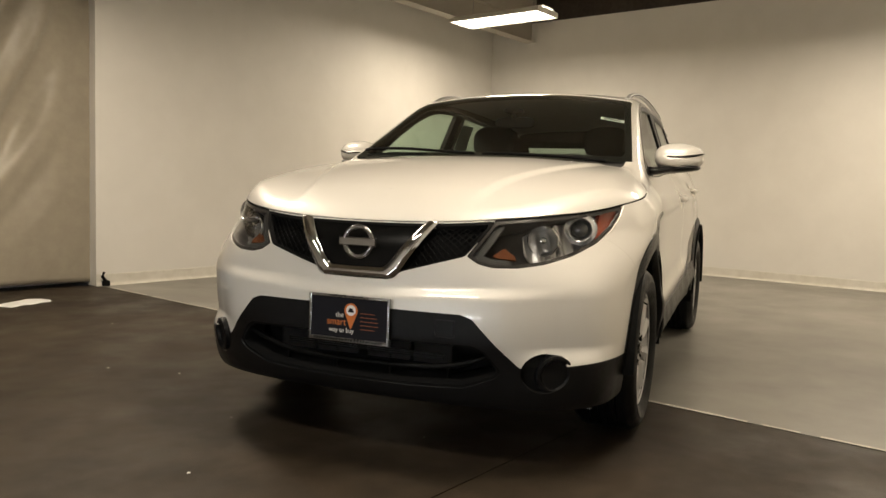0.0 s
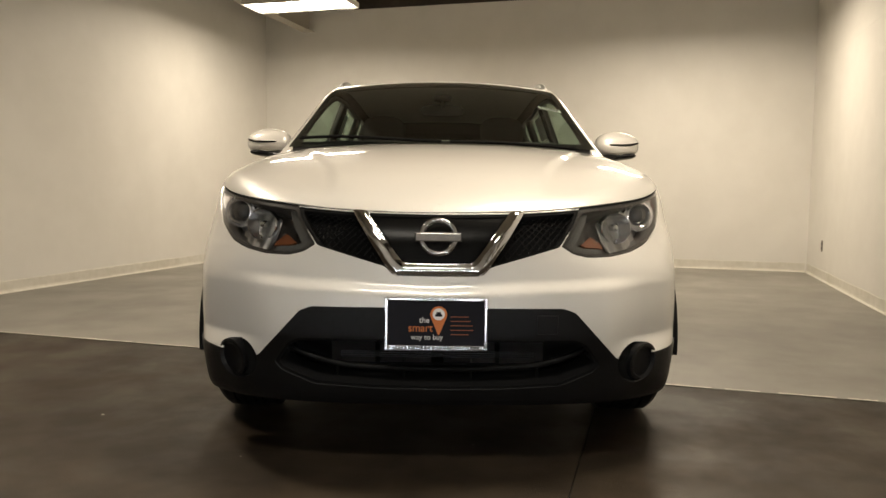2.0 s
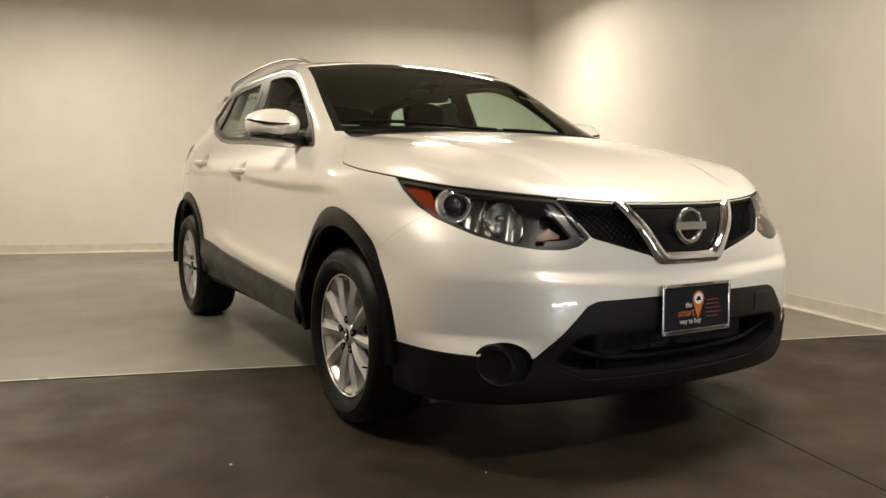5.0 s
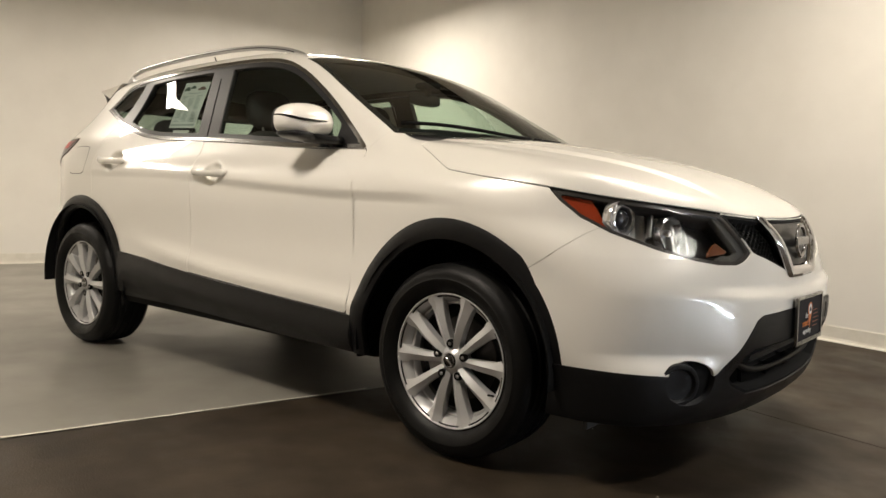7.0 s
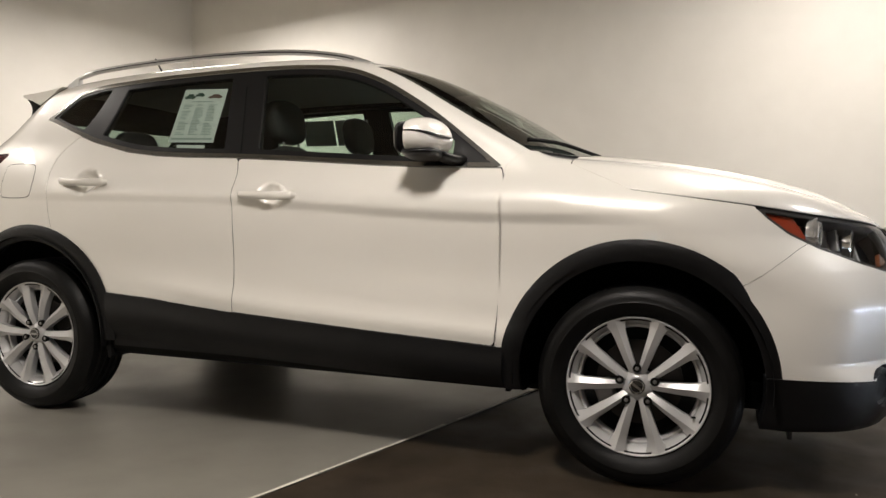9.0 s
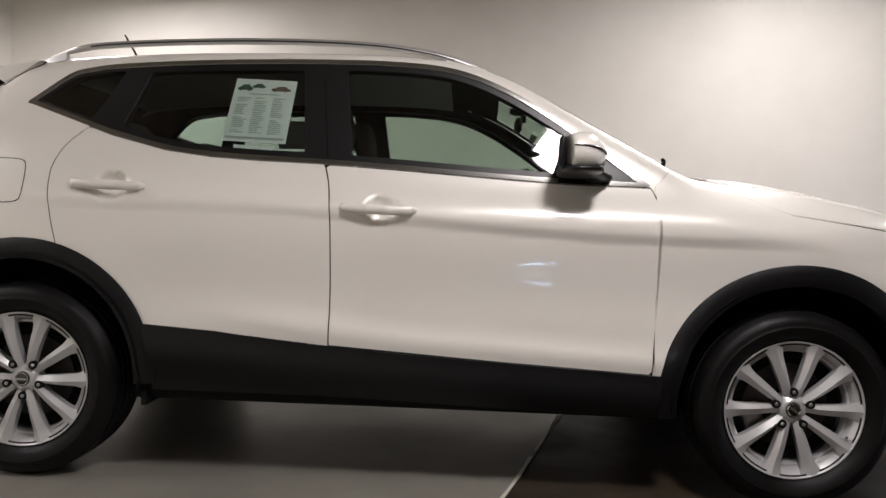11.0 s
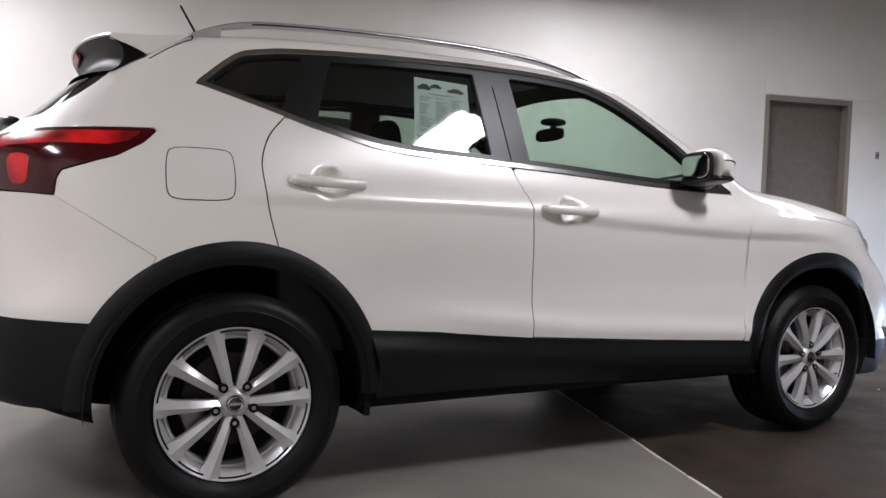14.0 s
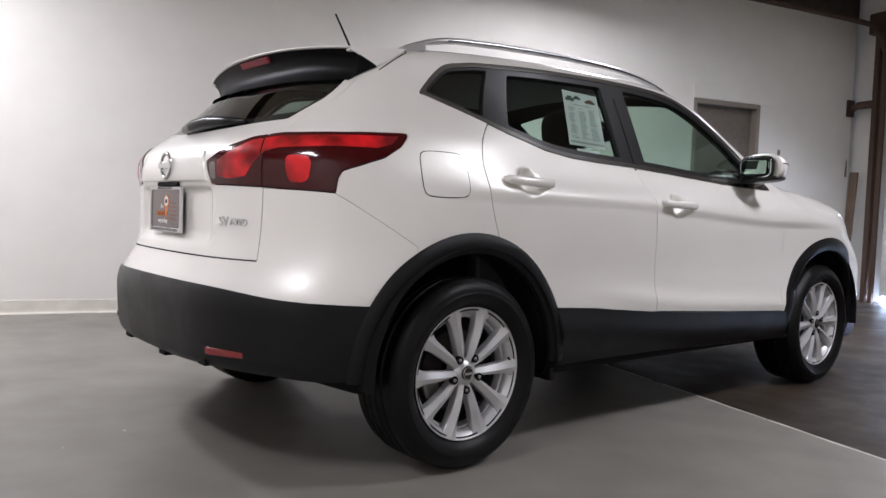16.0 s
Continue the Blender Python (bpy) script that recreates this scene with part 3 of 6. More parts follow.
# roof over the booth: dark deck, board ceiling inside, dark wall plate
structure(boxed("ceiling", (U_BACK - T, V_RIGHT - 0.6, CEILING), (U_DOOR + 0.4, V_LEFT + T, CEILING + 0.1), CEIL, m=ROOM), "tan board ceiling above the fixtures", "ceiling")
structure(boxed("trim_plate_back", (U_BACK - T, V_RIGHT - T, WALL_TOP), (U_BACK + 0.02, V_LEFT + T, CEILING), ROOF_DARK, m=ROOM), "dark brown timber plate on the wall top", "wall plate")
structure(boxed("trim_plate_right", (U_BACK + 0.02, V_RIGHT - T, WALL_TOP), (U_DOOR, V_RIGHT + 0.02, CEILING), ROOF_DARK, m=ROOM), "dark brown timber plate on the wall top", "wall plate")
structure(boxed("trim_plate_left", (U_BACK + 0.02, V_LEFT - 0.02, WALL_TOP), (U_DOOR, V_LEFT + T, CEILING), ROOF_DARK, m=ROOM), "dark brown timber plate on the wall top", "wall plate")
# steel beam with flanges
bm = bmesh.new()
for lo, hi in (((U_BACK, -3.60, 3.13), (5.9, -3.44, 3.145)), ((U_BACK, -3.525, 3.145), (5.9, -3.515, 3.43)), ((U_BACK, -3.60, 3.43), (5.9, -3.44, 3.445)), ((U_BACK, -3.60, 3.445), (5.9, -3.44, CEILING))):
    box(bm, lo, hi, 0.002)
structure(part("trim_beam", bm, BEAM_PAINT, m=ROOM), "grey painted steel ceiling beam", "beam")


def tube_fixture(lu, lv, lz, wide, long):
    ob = thing("ceiling_light", "lit fluorescent tube fixture hanging under the ceiling", "ceiling light", "ceiling lights", ROOM @ pose(lu, lv, lz))
    w, h = wide / 2, long / 2
    bm = bmesh.new()
    # folded white tray, open below
    prof = [(-w, -0.03), (-w + 0.01, 0.0), (-w * 0.45, 0.055), (w * 0.45, 0.055), (w - 0.01, 0.0), (w, -0.03)]
    ring = prof + [(a * 1.02, z + 0.008) for a, z in prof][::-1]
    rows = [[bm.verts.new((a, s, z)) for a, z in ring] for s in (-h, h)]
    for k in range(len(ring)):
        bm.faces.new((rows[0][k], rows[0][(k + 1) % len(ring)], rows[1][(k + 1) % len(ring)], rows[1][k]))
    for r in (rows[0], rows[1][::-1]):
        bm.faces.new(r)
    part("tray", bm, LAMP_WHITE, ob)
    for s in (-1, 1):
        boxed("end_cap", (-w + 0.005, s * (h + 0.002) - 0.008, -0.028), (w - 0.005, s * (h + 0.002) + 0.008, 0.03), LAMP_WHITE, ob, bevel=0.003)
    for k in range(4):
        a = (k - 1.5) * wide * 0.22
        v, f = tube([(a, -h + 0.02, -0.012), (a, h - 0.02, -0.012)], 0.016, 10)
        mesh_object("tube", v, f, TUBE, ob, "glowing fluorescent tube", True)
    for s in (-0.7 * h, 0.7 * h):
        v, f = tube([(0, s, 0.05), (0, s, CEILING - lz)], 0.004, 6, up=(0, 1, 0))
        mesh_object("hanger", v, f, STEEL, ob)
    return ob


# the fifth hangs out of view, an added fill for the nose
for lu, lv, lz, wide, long, watts, tone in LAMPS:
    tube_fixture(lu, lv, lz, wide, long)

# taupe steel door in the left wall
door = structure(new("door_1"), "closed taupe steel door in a recessed frame", "door")
door.matrix_basis = ROOM
boxed("door_leaf", (D0 + 0.05, V_LEFT + 0.085, 0.008), (D1 - 0.05, V_LEFT + 0.128, DH - 0.05), DOOR_PAINT, door, bevel=0.002)
bm = bmesh.new()
for lo, hi in (((D0, V_LEFT - 0.004, 0), (D0 + 0.05, V_LEFT + T, DH)), ((D1 - 0.05, V_LEFT - 0.004, 0), (D1, V_LEFT + T, DH)), ((D0 + 0.05, V_LEFT - 0.004, DH - 0.05), (D1 - 0.05, V_LEFT + T, DH))):
    box(bm, lo, hi, 0.002)
part("door_frame", bm, FRAME_PAINT, door)
v, f = lathe([(0.0, -0.055), (0.022, -0.052), (0.027, -0.035), (0.022, -0.018), (0.010, -0.012), (0.010, 0.0), (0.03, 0.0), (0.03, 0.006)], 20)
mesh_object("door_knob", v, f, SATIN, door, "satin metal knob", True, pose(D0 + 0.11, V_LEFT + 0.08, 1.0))
structure(boxed("trim_door_head", (D0 - 0.01, V_LEFT - 0.012, DH + 0.005), (D1 + 0.21, V_LEFT, DH + 0.165), WALL, bevel=0.003, m=ROOM), "white painted board over the door", "trim")
# light switch by the door and a socket low on the wall
sw = thing("light_switch", "small grey light switch on the white wall", "light switch", m=ROOM @ pose(4.93, V_LEFT, 1.715))
boxed("plate", (-0.02, -0.006, -0.035), (0.02, 0, 0.035), FRAME_PAINT, sw, bevel=0.002)
boxed("toggle", (-0.004, -0.016, -0.008), (0.004, -0.006, 0.008), MATT_BLACK, sw, bevel=0.001)
so = thing("wall_socket", "grey wall socket low on the white wall", "wall socket", m=ROOM @ pose(-4.74, V_LEFT, 0.37))
boxed("plate", (-0.035, -0.006, -0.06), (0.035, 0, 0.06), FRAME_PAINT, so, bevel=0.002)
for z in (-0.025, 0.025):
    boxed("outlet", (-0.014, -0.009, z - 0.014), (0.014, -0.006, z + 0.014), MATT_BLACK, so, bevel=0.002)

# rolling shutter at the front end, with a gap of daylight under it
sh = structure(new("shutter_1"), "grey white steel sectional shutter, not quite closed", "garage door")
sh.matrix_basis = ROOM
for k in range(6):
    z = 0.085 + k * 0.50
    bm = bmesh.new()
    box(bm, (U_DOOR, -3.4, z), (U_DOOR + 0.04, 2.52, z + 0.495), 0.006)
    section = part("panel", bm, SHUTTER, sh)
    for j in range(7):
        at = -3.3 + j * 0.83
        boxed("raised_field", (U_DOOR - 0.008, at, z + 0.09), (U_DOOR - 0.0005, at + 0.68, z + 0.41), SHUTTER, section, bevel=0.003)
for a, b in ((0.30, 1.22), (1.27, 1.90), (1.98, 2.52)):
    boxed("bottom_gap", (U_DOOR + 0.05, a, 0.002), (U_DOOR + 0.055, b, 0.085), DAYLIGHT, sh, "daylight under the shutter")
rails = [(U_DOOR - 0.03, 2.60, 0.0), (U_DOOR - 0.03, 2.60, 2.7), (U_DOOR - 0.06, 2.60, 2.95), (U_DOOR - 0.22, 2.60, 3.14), (U_DOOR - 0.5, 2.60, 3.22), (U_DOOR - 3.0, 2.60, 3.26)]
v, f = tube(rounded(rails, 6, False), 0.032, 8, up=(0, 1, 0))
mesh_object("track", v, f, RUSTY, sh, "rust brown guide track")
boxed("angle_post", (U_DOOR - 0.06, 2.66, 0), (U_DOOR + 0.1, 2.72, 3.3), RUSTY, sh)
boxed("spring_bracket", (U_DOOR - 0.09, 2.45, 3.15), (U_DOOR + 0.05, 2.80, 3.40), RUSTY, sh, bevel=0.02)
v, f = tube([(U_DOOR - 0.05, -3.4, 3.33), (U_DOOR - 0.05, 2.5, 3.33)], 0.05, 12)
mesh_object("spring_shaft", v, f, RUSTY, sh)
br = thing("wall_bracket", "rust brown steel bracket fixed in the corner", "bracket", m=ROOM)
v, f = tube([(U_DOOR - 0.04, 3.02, 2.30), (U_DOOR - 0.06, 2.9, 2.34), (U_DOOR - 0.06, 2.7, 2.34)], 0.035, 8, 1.3)
mesh_object("arm", v, f, RUSTY, br, smooth=True)
boxed("wall_plate", (U_DOOR - 0.10, 3.005, 2.22), (U_DOOR + 0.02, 3.024, 2.42), RUSTY, br)
pl = thing("leaning_board", "weathered brown board leaning in the corner", "board", m=ROOM @ pose(U_DOOR - 0.16, 2.90, 0, 0, 5, 8))
bm = bmesh.new()
box(bm, (-0.012, -0.05, 0), (0.012, 0.05, 1.55), 0.003)
part("board", bm, WOOD, pl)
bm = bmesh.new()
box(bm, (-0.02, -0.012, 1.5), (0.0, 0.012, 1.95), 0.003, pose(0, 0, 0, -4, 0, 0))
part("stick", bm, WOOD, pl)

# satin drape that closes the booth beyond the right wall
def drape():
    rnd = random.Random(11)
    nu, nz = 150, 70
    v, f = [], []
    for i in range(nu + 1):
        s = i / nu
        for k in range(nz + 1):
            t = k / nz
            u = 0.545 + 3.9 * s
            z = 0.03 + (0.02 * math.sin(9 * s) + 0.21 * float(step(u, 1.62, 1.84))) * (1 - t) + 3.33 * t
            slant = u + 0.62 * math.log(0.35 + 0.55 * z) / 0.55
            w = math.sin(slant * 12.5 + 0.9 * math.sin(2.3 * u))
            fold = 0.085 * math.copysign(abs(w) ** 1.6, w) + 0.022 * math.sin(slant * 33 + 2 * t)
            sag = 0.05 * math.sin(math.pi * t) * math.sin(5 * u - 3.5 * t)
            calm = float(step(s, 0.05, 0.16)) * float(step(t, 0.08, 0.40)) + 0.08
            wob = 0.03 * noise.noise(Vector((u * 2.5, t * 5, 0.3)))
            v.append((u, -4.30 + (fold * (0.45 + 0.55 * t) + sag + wob) * calm, z))
    for i in range(nu):
        for k in range(nz):
            a = i * (nz + 1) + k
            f.append((a, a + nz + 1, a + nz + 2, a + 1))
    ob = mesh_object("drape", v, f, SATIN_CLOTH, m=ROOM, smooth=True)
    mod = ob.modifiers.new("thickness", "SOLIDIFY")
    mod.thickness = 0.003
    return tagged(ob, "beige satin drape hanging in slanting folds", "curtain")


drape()
structure(boxed("window_drape_gap", (1.94, -4.44, 0.140), (2.20, -4.43, 0.150), DIM_DAYLIGHT, m=ROOM), "daylight in a low gap behind the drape", "gap")
cl = thing("floor_cloth", "white folded cloth lying on the dark floor", "cloth", m=ROOM @ pose(1.45, -3.62, 0, 0, 0, 20))
v, f = [], []
for i in range(13):
    for k in range(9):
        x, y = -0.2 + 0.4 * i / 12, -0.10 + 0.2 * k / 8
        rim = min(i, 12 - i, k, 8 - k)
        v.append((x, y, -0.002 + min(rim, 2) * 0.009 + 0.012 * noise.noise(Vector((x * 14, y * 14, 1)))))
for i in range(12):
    for k in range(8):
        a = i * 9 + k
        f.append((a, a + 9, a + 10, a + 1))
mesh_object("cloth", v, f, WHITE_PRINT, cl, smooth=True)
clamp = thing("drape_clamp", "black clamp at the drape's lower corner", "clamp", m=ROOM @ pose(0.50, -4.16, 0.0))
boxed("jaw", (-0.03, -0.025, 0.0), (0.03, 0.02, 0.05), MATT_BLACK, clamp, bevel=0.008)
v, f = tube([(0.0, 0.0, 0.04), (0.04, 0.01, 0.09), (0.03, 0.02, 0.13)], 0.014, 8)
mesh_object("lever", v, f, MATT_BLACK, clamp, smooth=True)

# ---------------------------------------------------------------- the car
NET_P, NET_T = shell_net()
car = thing("crossover_car", "clean pearl white compact crossover with black lower cladding", "car", m=Matrix.Translation((0, 0.012, 0)) @ Matrix.Diagonal((1, 1.018, 1, 1)))


def outline_field(pts, a, b, closed=None):
    """A region given by an outline in the plane of two of: x, y, z, f (round the nose) and r (round the tail)."""
    axes_of = {"x": lambda p: p[:, 0], "y": lambda p: p[:, 1], "z": lambda p: p[:, 2], "f": lambda p: p[:, 0] - p[:, 1], "r": lambda p: -p[:, 0] - p[:, 1]}
    return lambda p: inside_outline(axes_of[a](p), axes_of[b](p), pts)


def grow(field, d):
    return lambda p: field(p) - d


def outside(field, d=0.0):
    return lambda p: d - field(p)


def net_of(fields, base=None):
    p, t = base if base else (NET_P, NET_T)
    for field in fields:
        f = field(p)
        f = np.where(np.abs(f) < 1e-7, 1e-7, f)
        p, t = clip(p, t, f)
        if not len(t):
            return None
    return p, t


def skin(name, fields, mat, parent, label="", off=0.0, depth=0.012, side="both", base=None, shadow=True, dish=None):
    """A panel cut from the shell, with turned-in edges. side: both (across the middle), left or right."""
    net = net_of(list(fields) + [lambda p: -p[:, 1]], base)
    if net is None:
        return None
    p, t = net
    p = p.copy()
    p[np.abs(p[:, 1]) < 1e-5, 1] = 0
    nrm = body_normal(p)
    nrm[p[:, 1] == 0, 1] = 0
    if callable(off):
        p = p + off(p)[:, None] * nrm
        fn = np.cross(p[t[:, 1]] - p[t[:, 0]], p[t[:, 2]] - p[t[:, 0]])
        nrm = np.zeros_like(p)
        for k in range(3):
            np.add.at(nrm, t[:, k], fn)
        nrm /= np.maximum(np.linalg.norm(nrm, axis=1), 1e-12)[:, None]
    else:
        p = p + off * nrm
    if dish is not None:
        g = np.stack([(dish(p + d) - dish(p - d)) / 0.002 for d in np.eye(3) * 0.001], 1)
        p = p + dish(p)[:, None] * nrm
        nrm = nrm - (g - (g * nrm).sum(1)[:, None] * nrm)
        nrm /= np.linalg.norm(nrm, axis=1)[:, None]
    p[np.abs(p[:, 1]) < 1e-5, 1] = 0
    v, n, tri = p, nrm, t
    if side == "both":
        mid = p[:, 1] == 0
        back = np.arange(len(p)) + len(p)
        back[mid] = np.arange(len(p))[mid]
        v = np.concatenate([p, p * (1, -1, 1)])
        n = np.concatenate([nrm, nrm * (1, -1, 1)])
        tri = np.concatenate([t, back[t][:, ::-1]])
    elif side == "right":
        v, n, tri = p * (1, -1, 1), nrm * (1, -1, 1), t[:, ::-1]
    if depth:
        e = np.concatenate([tri[:, [0, 1]], tri[:, [1, 2]], tri[:, [2, 0]]])
        key = np.sort(e, 1)
        _, first, count = np.unique(key, axis=0, return_index=True, return_counts=True)
        rim = e[first[count == 1]]
        ids = np.unique(rim)
        k = len(v)
        m1, m2 = np.zeros(k, int), np.zeros(k, int)
        m1[ids] = k + np.arange(len(ids))
        m2[ids] = k + len(ids) + np.arange(len(ids))
        # the rim starts from its own points, so that the edge stays crisp
        v = np.concatenate([v, v[ids] - 0.0015 * n[ids], v[ids] - depth * n[ids]])
        out = np.zeros((k, 3))
        d = v[rim[:, 1]] - v[rim[:, 0]]
        side_n = np.cross(d, n[rim[:, 0]])
        side_n /= np.maximum(np.linalg.norm(side_n, axis=1), 1e-9)[:, None]
        np.add.at(out, rim[:, 0], side_n)
        np.add.at(out, rim[:, 1], side_n)
        out = out[ids] / np.maximum(np.linalg.norm(out[ids], axis=1), 1e-9)[:, None]
        lip = out + n[ids]
        lip /= np.linalg.norm(lip, axis=1)[:, None]
        n = np.concatenate([n, lip, out])
        a, b = rim[:, 0], rim[:, 1]
        quads = [np.stack([b, a, m1[a], m1[b]], 1), np.stack([m1[b], m1[a], m2[a], m2[b]], 1)]
        q = np.concatenate(quads)
        tri = np.concatenate([tri, q[:, [0, 1, 2]], q[:, [0, 2, 3]]])
    me = bpy.data.meshes.new(name)
    me.vertices.add(len(v))
    me.vertices.foreach_set("co", np.asarray(v, np.float32).ravel())
    me.loops.add(3 * len(tri))
    me.loops.foreach_set("vertex_index", np.asarray(tri, np.int32).ravel())
    me.polygons.add(len(tri))
    me.polygons.foreach_set("loop_start", np.arange(0, 3 * len(tri), 3, dtype=np.int32))
    me.update(calc_edges=True)
    me.polygons.foreach_set("use_smooth", [True] * len(tri))
    me.normals_split_custom_set_from_vertices([tuple(k) for k in n])
    me.materials.append(mat)
    ob = new(name, me)
    ob.parent = parent
    ob.visible_shadow = shadow
    return tagged(ob, label)


def pairs(name, fields, mat, parent, **more):
    """The same panel on both sides; parent may be a pair of parts too."""
    par = parent if isinstance(parent, tuple) else (parent, parent)
    return tuple(skin(name, fields, mat, q, side=s, **more) for s, q in zip(("left", "right"), par))


# lines on the body, in metres
hood_edge = spline([0.43, 0.60, 0.84, 1.05, 1.30, 1.45, 1.62, 1.85, 2.2], [0.999, 0.974, 0.947, 0.924, 0.904, 0.894, 0.882, 0.868, 0.862])
gate_edge = spline([0.70, 0.95, 1.135, 1.22, 1.283, 1.407, 1.46], [1.42, 1.40, 1.345, 1.236, 1.132, 1.01, 0.95])
sill_line = spline([-0.90, -0.64, -0.25, 0.34, 0.86], [0.548, 0.532, 0.500, 0.466, 0.443])
HUBS = ((1.330, 0.34), (-1.317, 0.34))
ARCH_IN, ARCH_OUT = 0.398, 0.468


def arch(p, hx, r):
    d = np.hypot(p[:, 0] - hx, (p[:, 2] - 0.357) * 0.985)
    return np.where(p[:, 1] > 0.5, d - r, 0.3)


wheel_f = lambda r: (lambda p: arch(p, HUBS[0][0], r))
wheel_r = lambda r: (lambda p: arch(p, HUBS[1][0], r))
PAINT_CUT = ARCH_OUT - 0.022
no_wheels = [outside(wheel_f(PAINT_CUT)), outside(wheel_r(PAINT_CUT))]

glass_top = [(-1.425, 1.318), (-1.40, 1.345), (-1.29, 1.437), (-1.20, 1.463), (-1.07, 1.479), (-0.70, 1.500), (-0.36, 1.512), (-0.07, 1.511), (0.138, 1.490), (0.305, 1.432), (0.47, 1.341), (0.60, 1.255), (0.72, 1.165), (0.835, 1.078)]
glass_low = [(0.835, 1.074), (0.538, 1.079), (0.336, 1.088), (0.134, 1.100), (-0.068, 1.112), (-0.289, 1.122), (-0.549, 1.130), (-0.708, 1.138), (-0.866, 1.156), (-1.067, 1.205), (-1.173, 1.238), (-1.40, 1.312)]
day_outline = np.concatenate([rounded(glass_top, 5, False), rounded(glass_low, 5, False)])
in_day = outline_field(day_outline, "x", "z")
upper_side = lambda p: 0.5 - p[:, 1]


def windscreen(p):
    width = 0.725 - 0.335 * (p[:, 2] - 1.15)
    return np.maximum.reduce([p[:, 1] - width, 0.10 - p[:, 0] + 0.08 * (p[:, 1] / 0.55) ** 2, 1.135 - p[:, 2], p[:, 2] - 1.553 + 0.055 * (p[:, 1] / 0.6) ** 2])


def hood(p):
    f = p[:, 0] - p[:, 1]
    return np.maximum.reduce([hood_edge(f) - p[:, 2], (0.44 - 1.2 * (p[:, 2] - 0.998)) - f, 1.075 - p[:, 0]])


def cowl(p):
    return np.maximum.reduce([0.93 - p[:, 0], p[:, 0] - 1.075, p[:, 1] - 0.70, 1.10 - p[:, 2], p[:, 2] - 1.178])


lamp_line = [(0.838, 0.960), (1.30, 0.96), (1.615, 0.96), (1.625, 0.878), (1.700, 0.820), (1.776, 0.757), (1.735, 0.733), (1.677, 0.722), (1.57, 0.724), (1.45, 0.737), (1.29, 0.765), (1.10, 0.812), (0.98, 0.856), (0.90, 0.905)]
lamp_shape = outline_field(lamp_line, "f", "z")
under_hood = lambda p: p[:, 2] - hood_edge(p[:, 0] - p[:, 1]) + 0.005
front_end = lambda p: 1.2 - p[:, 0]
lamp_f = lambda p: np.maximum.reduce([lamp_shape(p), under_hood(p), front_end(p)])
grille_line = [(-0.05, 0.666), (0.145, 0.668), (0.165, 0.690), (0.385, 0.754), (0.470, 0.876), (0.47, 0.96), (-0.05, 0.96)]
grille_f = lambda p: np.maximum.reduce([outline_field(grille_line, "y", "z")(p), under_hood(p), 1.9 - p[:, 0], outside(lamp_shape, 0.0016)(p)])
bumper_seam = outline_field([(1.60, 0.30), (1.60, 0.66), (1.705, 0.726), (1.815, 0.812), (1.9, 0.86), (2.4, 0.9), (2.4, 0.1), (1.6, 0.1)], "x", "z")
mouth_line = [(-0.05, 0.466), (0.435, 0.460), (0.475, 0.440), (0.523, 0.372), (0.50, 0.345), (0.392, 0.302), (0.2, 0.293), (-0.05, 0.291)]
mouth_f = lambda p: np.maximum(outline_field(mouth_line, "y", "z")(p), 1.9 - p[:, 0])
apron_line = [(-0.05, 0.565), (0.395, 0.562), (0.432, 0.548), (0.575, 0.392), (0.60, 0.378), (0.72, 0.392), (0.9, 0.405), (0.9, 0.1), (-0.05, 0.1)]
apron_f = lambda p: np.maximum(outline_field(apron_line, "y", "z")(p), 1.2 - p[:, 0])
fog_f = lambda p: np.where(p[:, 0] > 1.7, np.hypot((p[:, 1] - 0.655) * 0.95, p[:, 2] - 0.368) - 0.068, 0.3)
tail_line = [(1.736, 1.045), (1.62, 1.092), (1.476, 1.127), (1.332, 1.141), (1.066, 1.146), (0.79, 1.157), (0.778, 1.150), (0.80, 1.112), (0.864, 1.069), (0.953, 1.041), (1.030, 1.020), (1.050, 0.995), (1.058, 0.949), (1.195, 0.954), (1.402, 0.960), (1.70, 0.966), (1.722, 1.005)]
tail_f = lambda p: np.where(p[:, 0] < -1.2, outline_field(tail_line, "r", "z")(p), 0.3)
gate_f = lambda p: np.maximum.reduce([gate_edge(p[:, 2]) - (-p[:, 0] - p[:, 1]), 0.722 - p[:, 2], p[:, 0] + 1.47])
rear_glass_f = lambda p: np.maximum.reduce([gate_edge(p[:, 2]) + 0.055 + 0.22 * np.clip(1.27 - p[:, 2], 0, 0.2) - (-p[:, 0] - p[:, 1]), 1.163 - p[:, 2] + 0.03 * (p[:, 1] / 0.5) ** 2, p[:, 0] + 1.62, p[:, 2] - 1.435])
rear_black = spline([-2.2, -2.10, -2.0, -1.87, -1.73, -1.5], [0.636, 0.632, 0.612, 0.600, 0.592, 0.585])
tail_bumper = outline_field([(-2.4, 0.1), (-1.60, 0.1), (-1.60, 0.70), (-1.553, 0.780), (-1.822, 0.950), (-1.95, 0.955), (-2.4, 0.955)], "x", "z")
fuel_line = rounded([(-1.528, 1.03), (-1.522, 1.085), (-1.50, 1.101), (-1.43, 1.104), (-1.36, 1.101), (-1.34, 1.085), (-1.334, 1.03), (-1.338, 0.972), (-1.36, 0.955), (-1.43, 0.951), (-1.50, 0.953), (-1.524, 0.97)], 4)
fuel_f = lambda p: np.maximum(outline_field(fuel_line, "x", "z")(p), 0.5 - p[:, 1])
cut_a = [(0.835, 1.077), (0.856, 1.0), (0.862, 0.85), (0.858, 0.711), (0.842, 0.443)]
cut_b = [(-0.300, 1.122), (-0.278, 1.05), (-0.262, 0.955), (-0.254, 0.75), (-0.252, 0.489)]
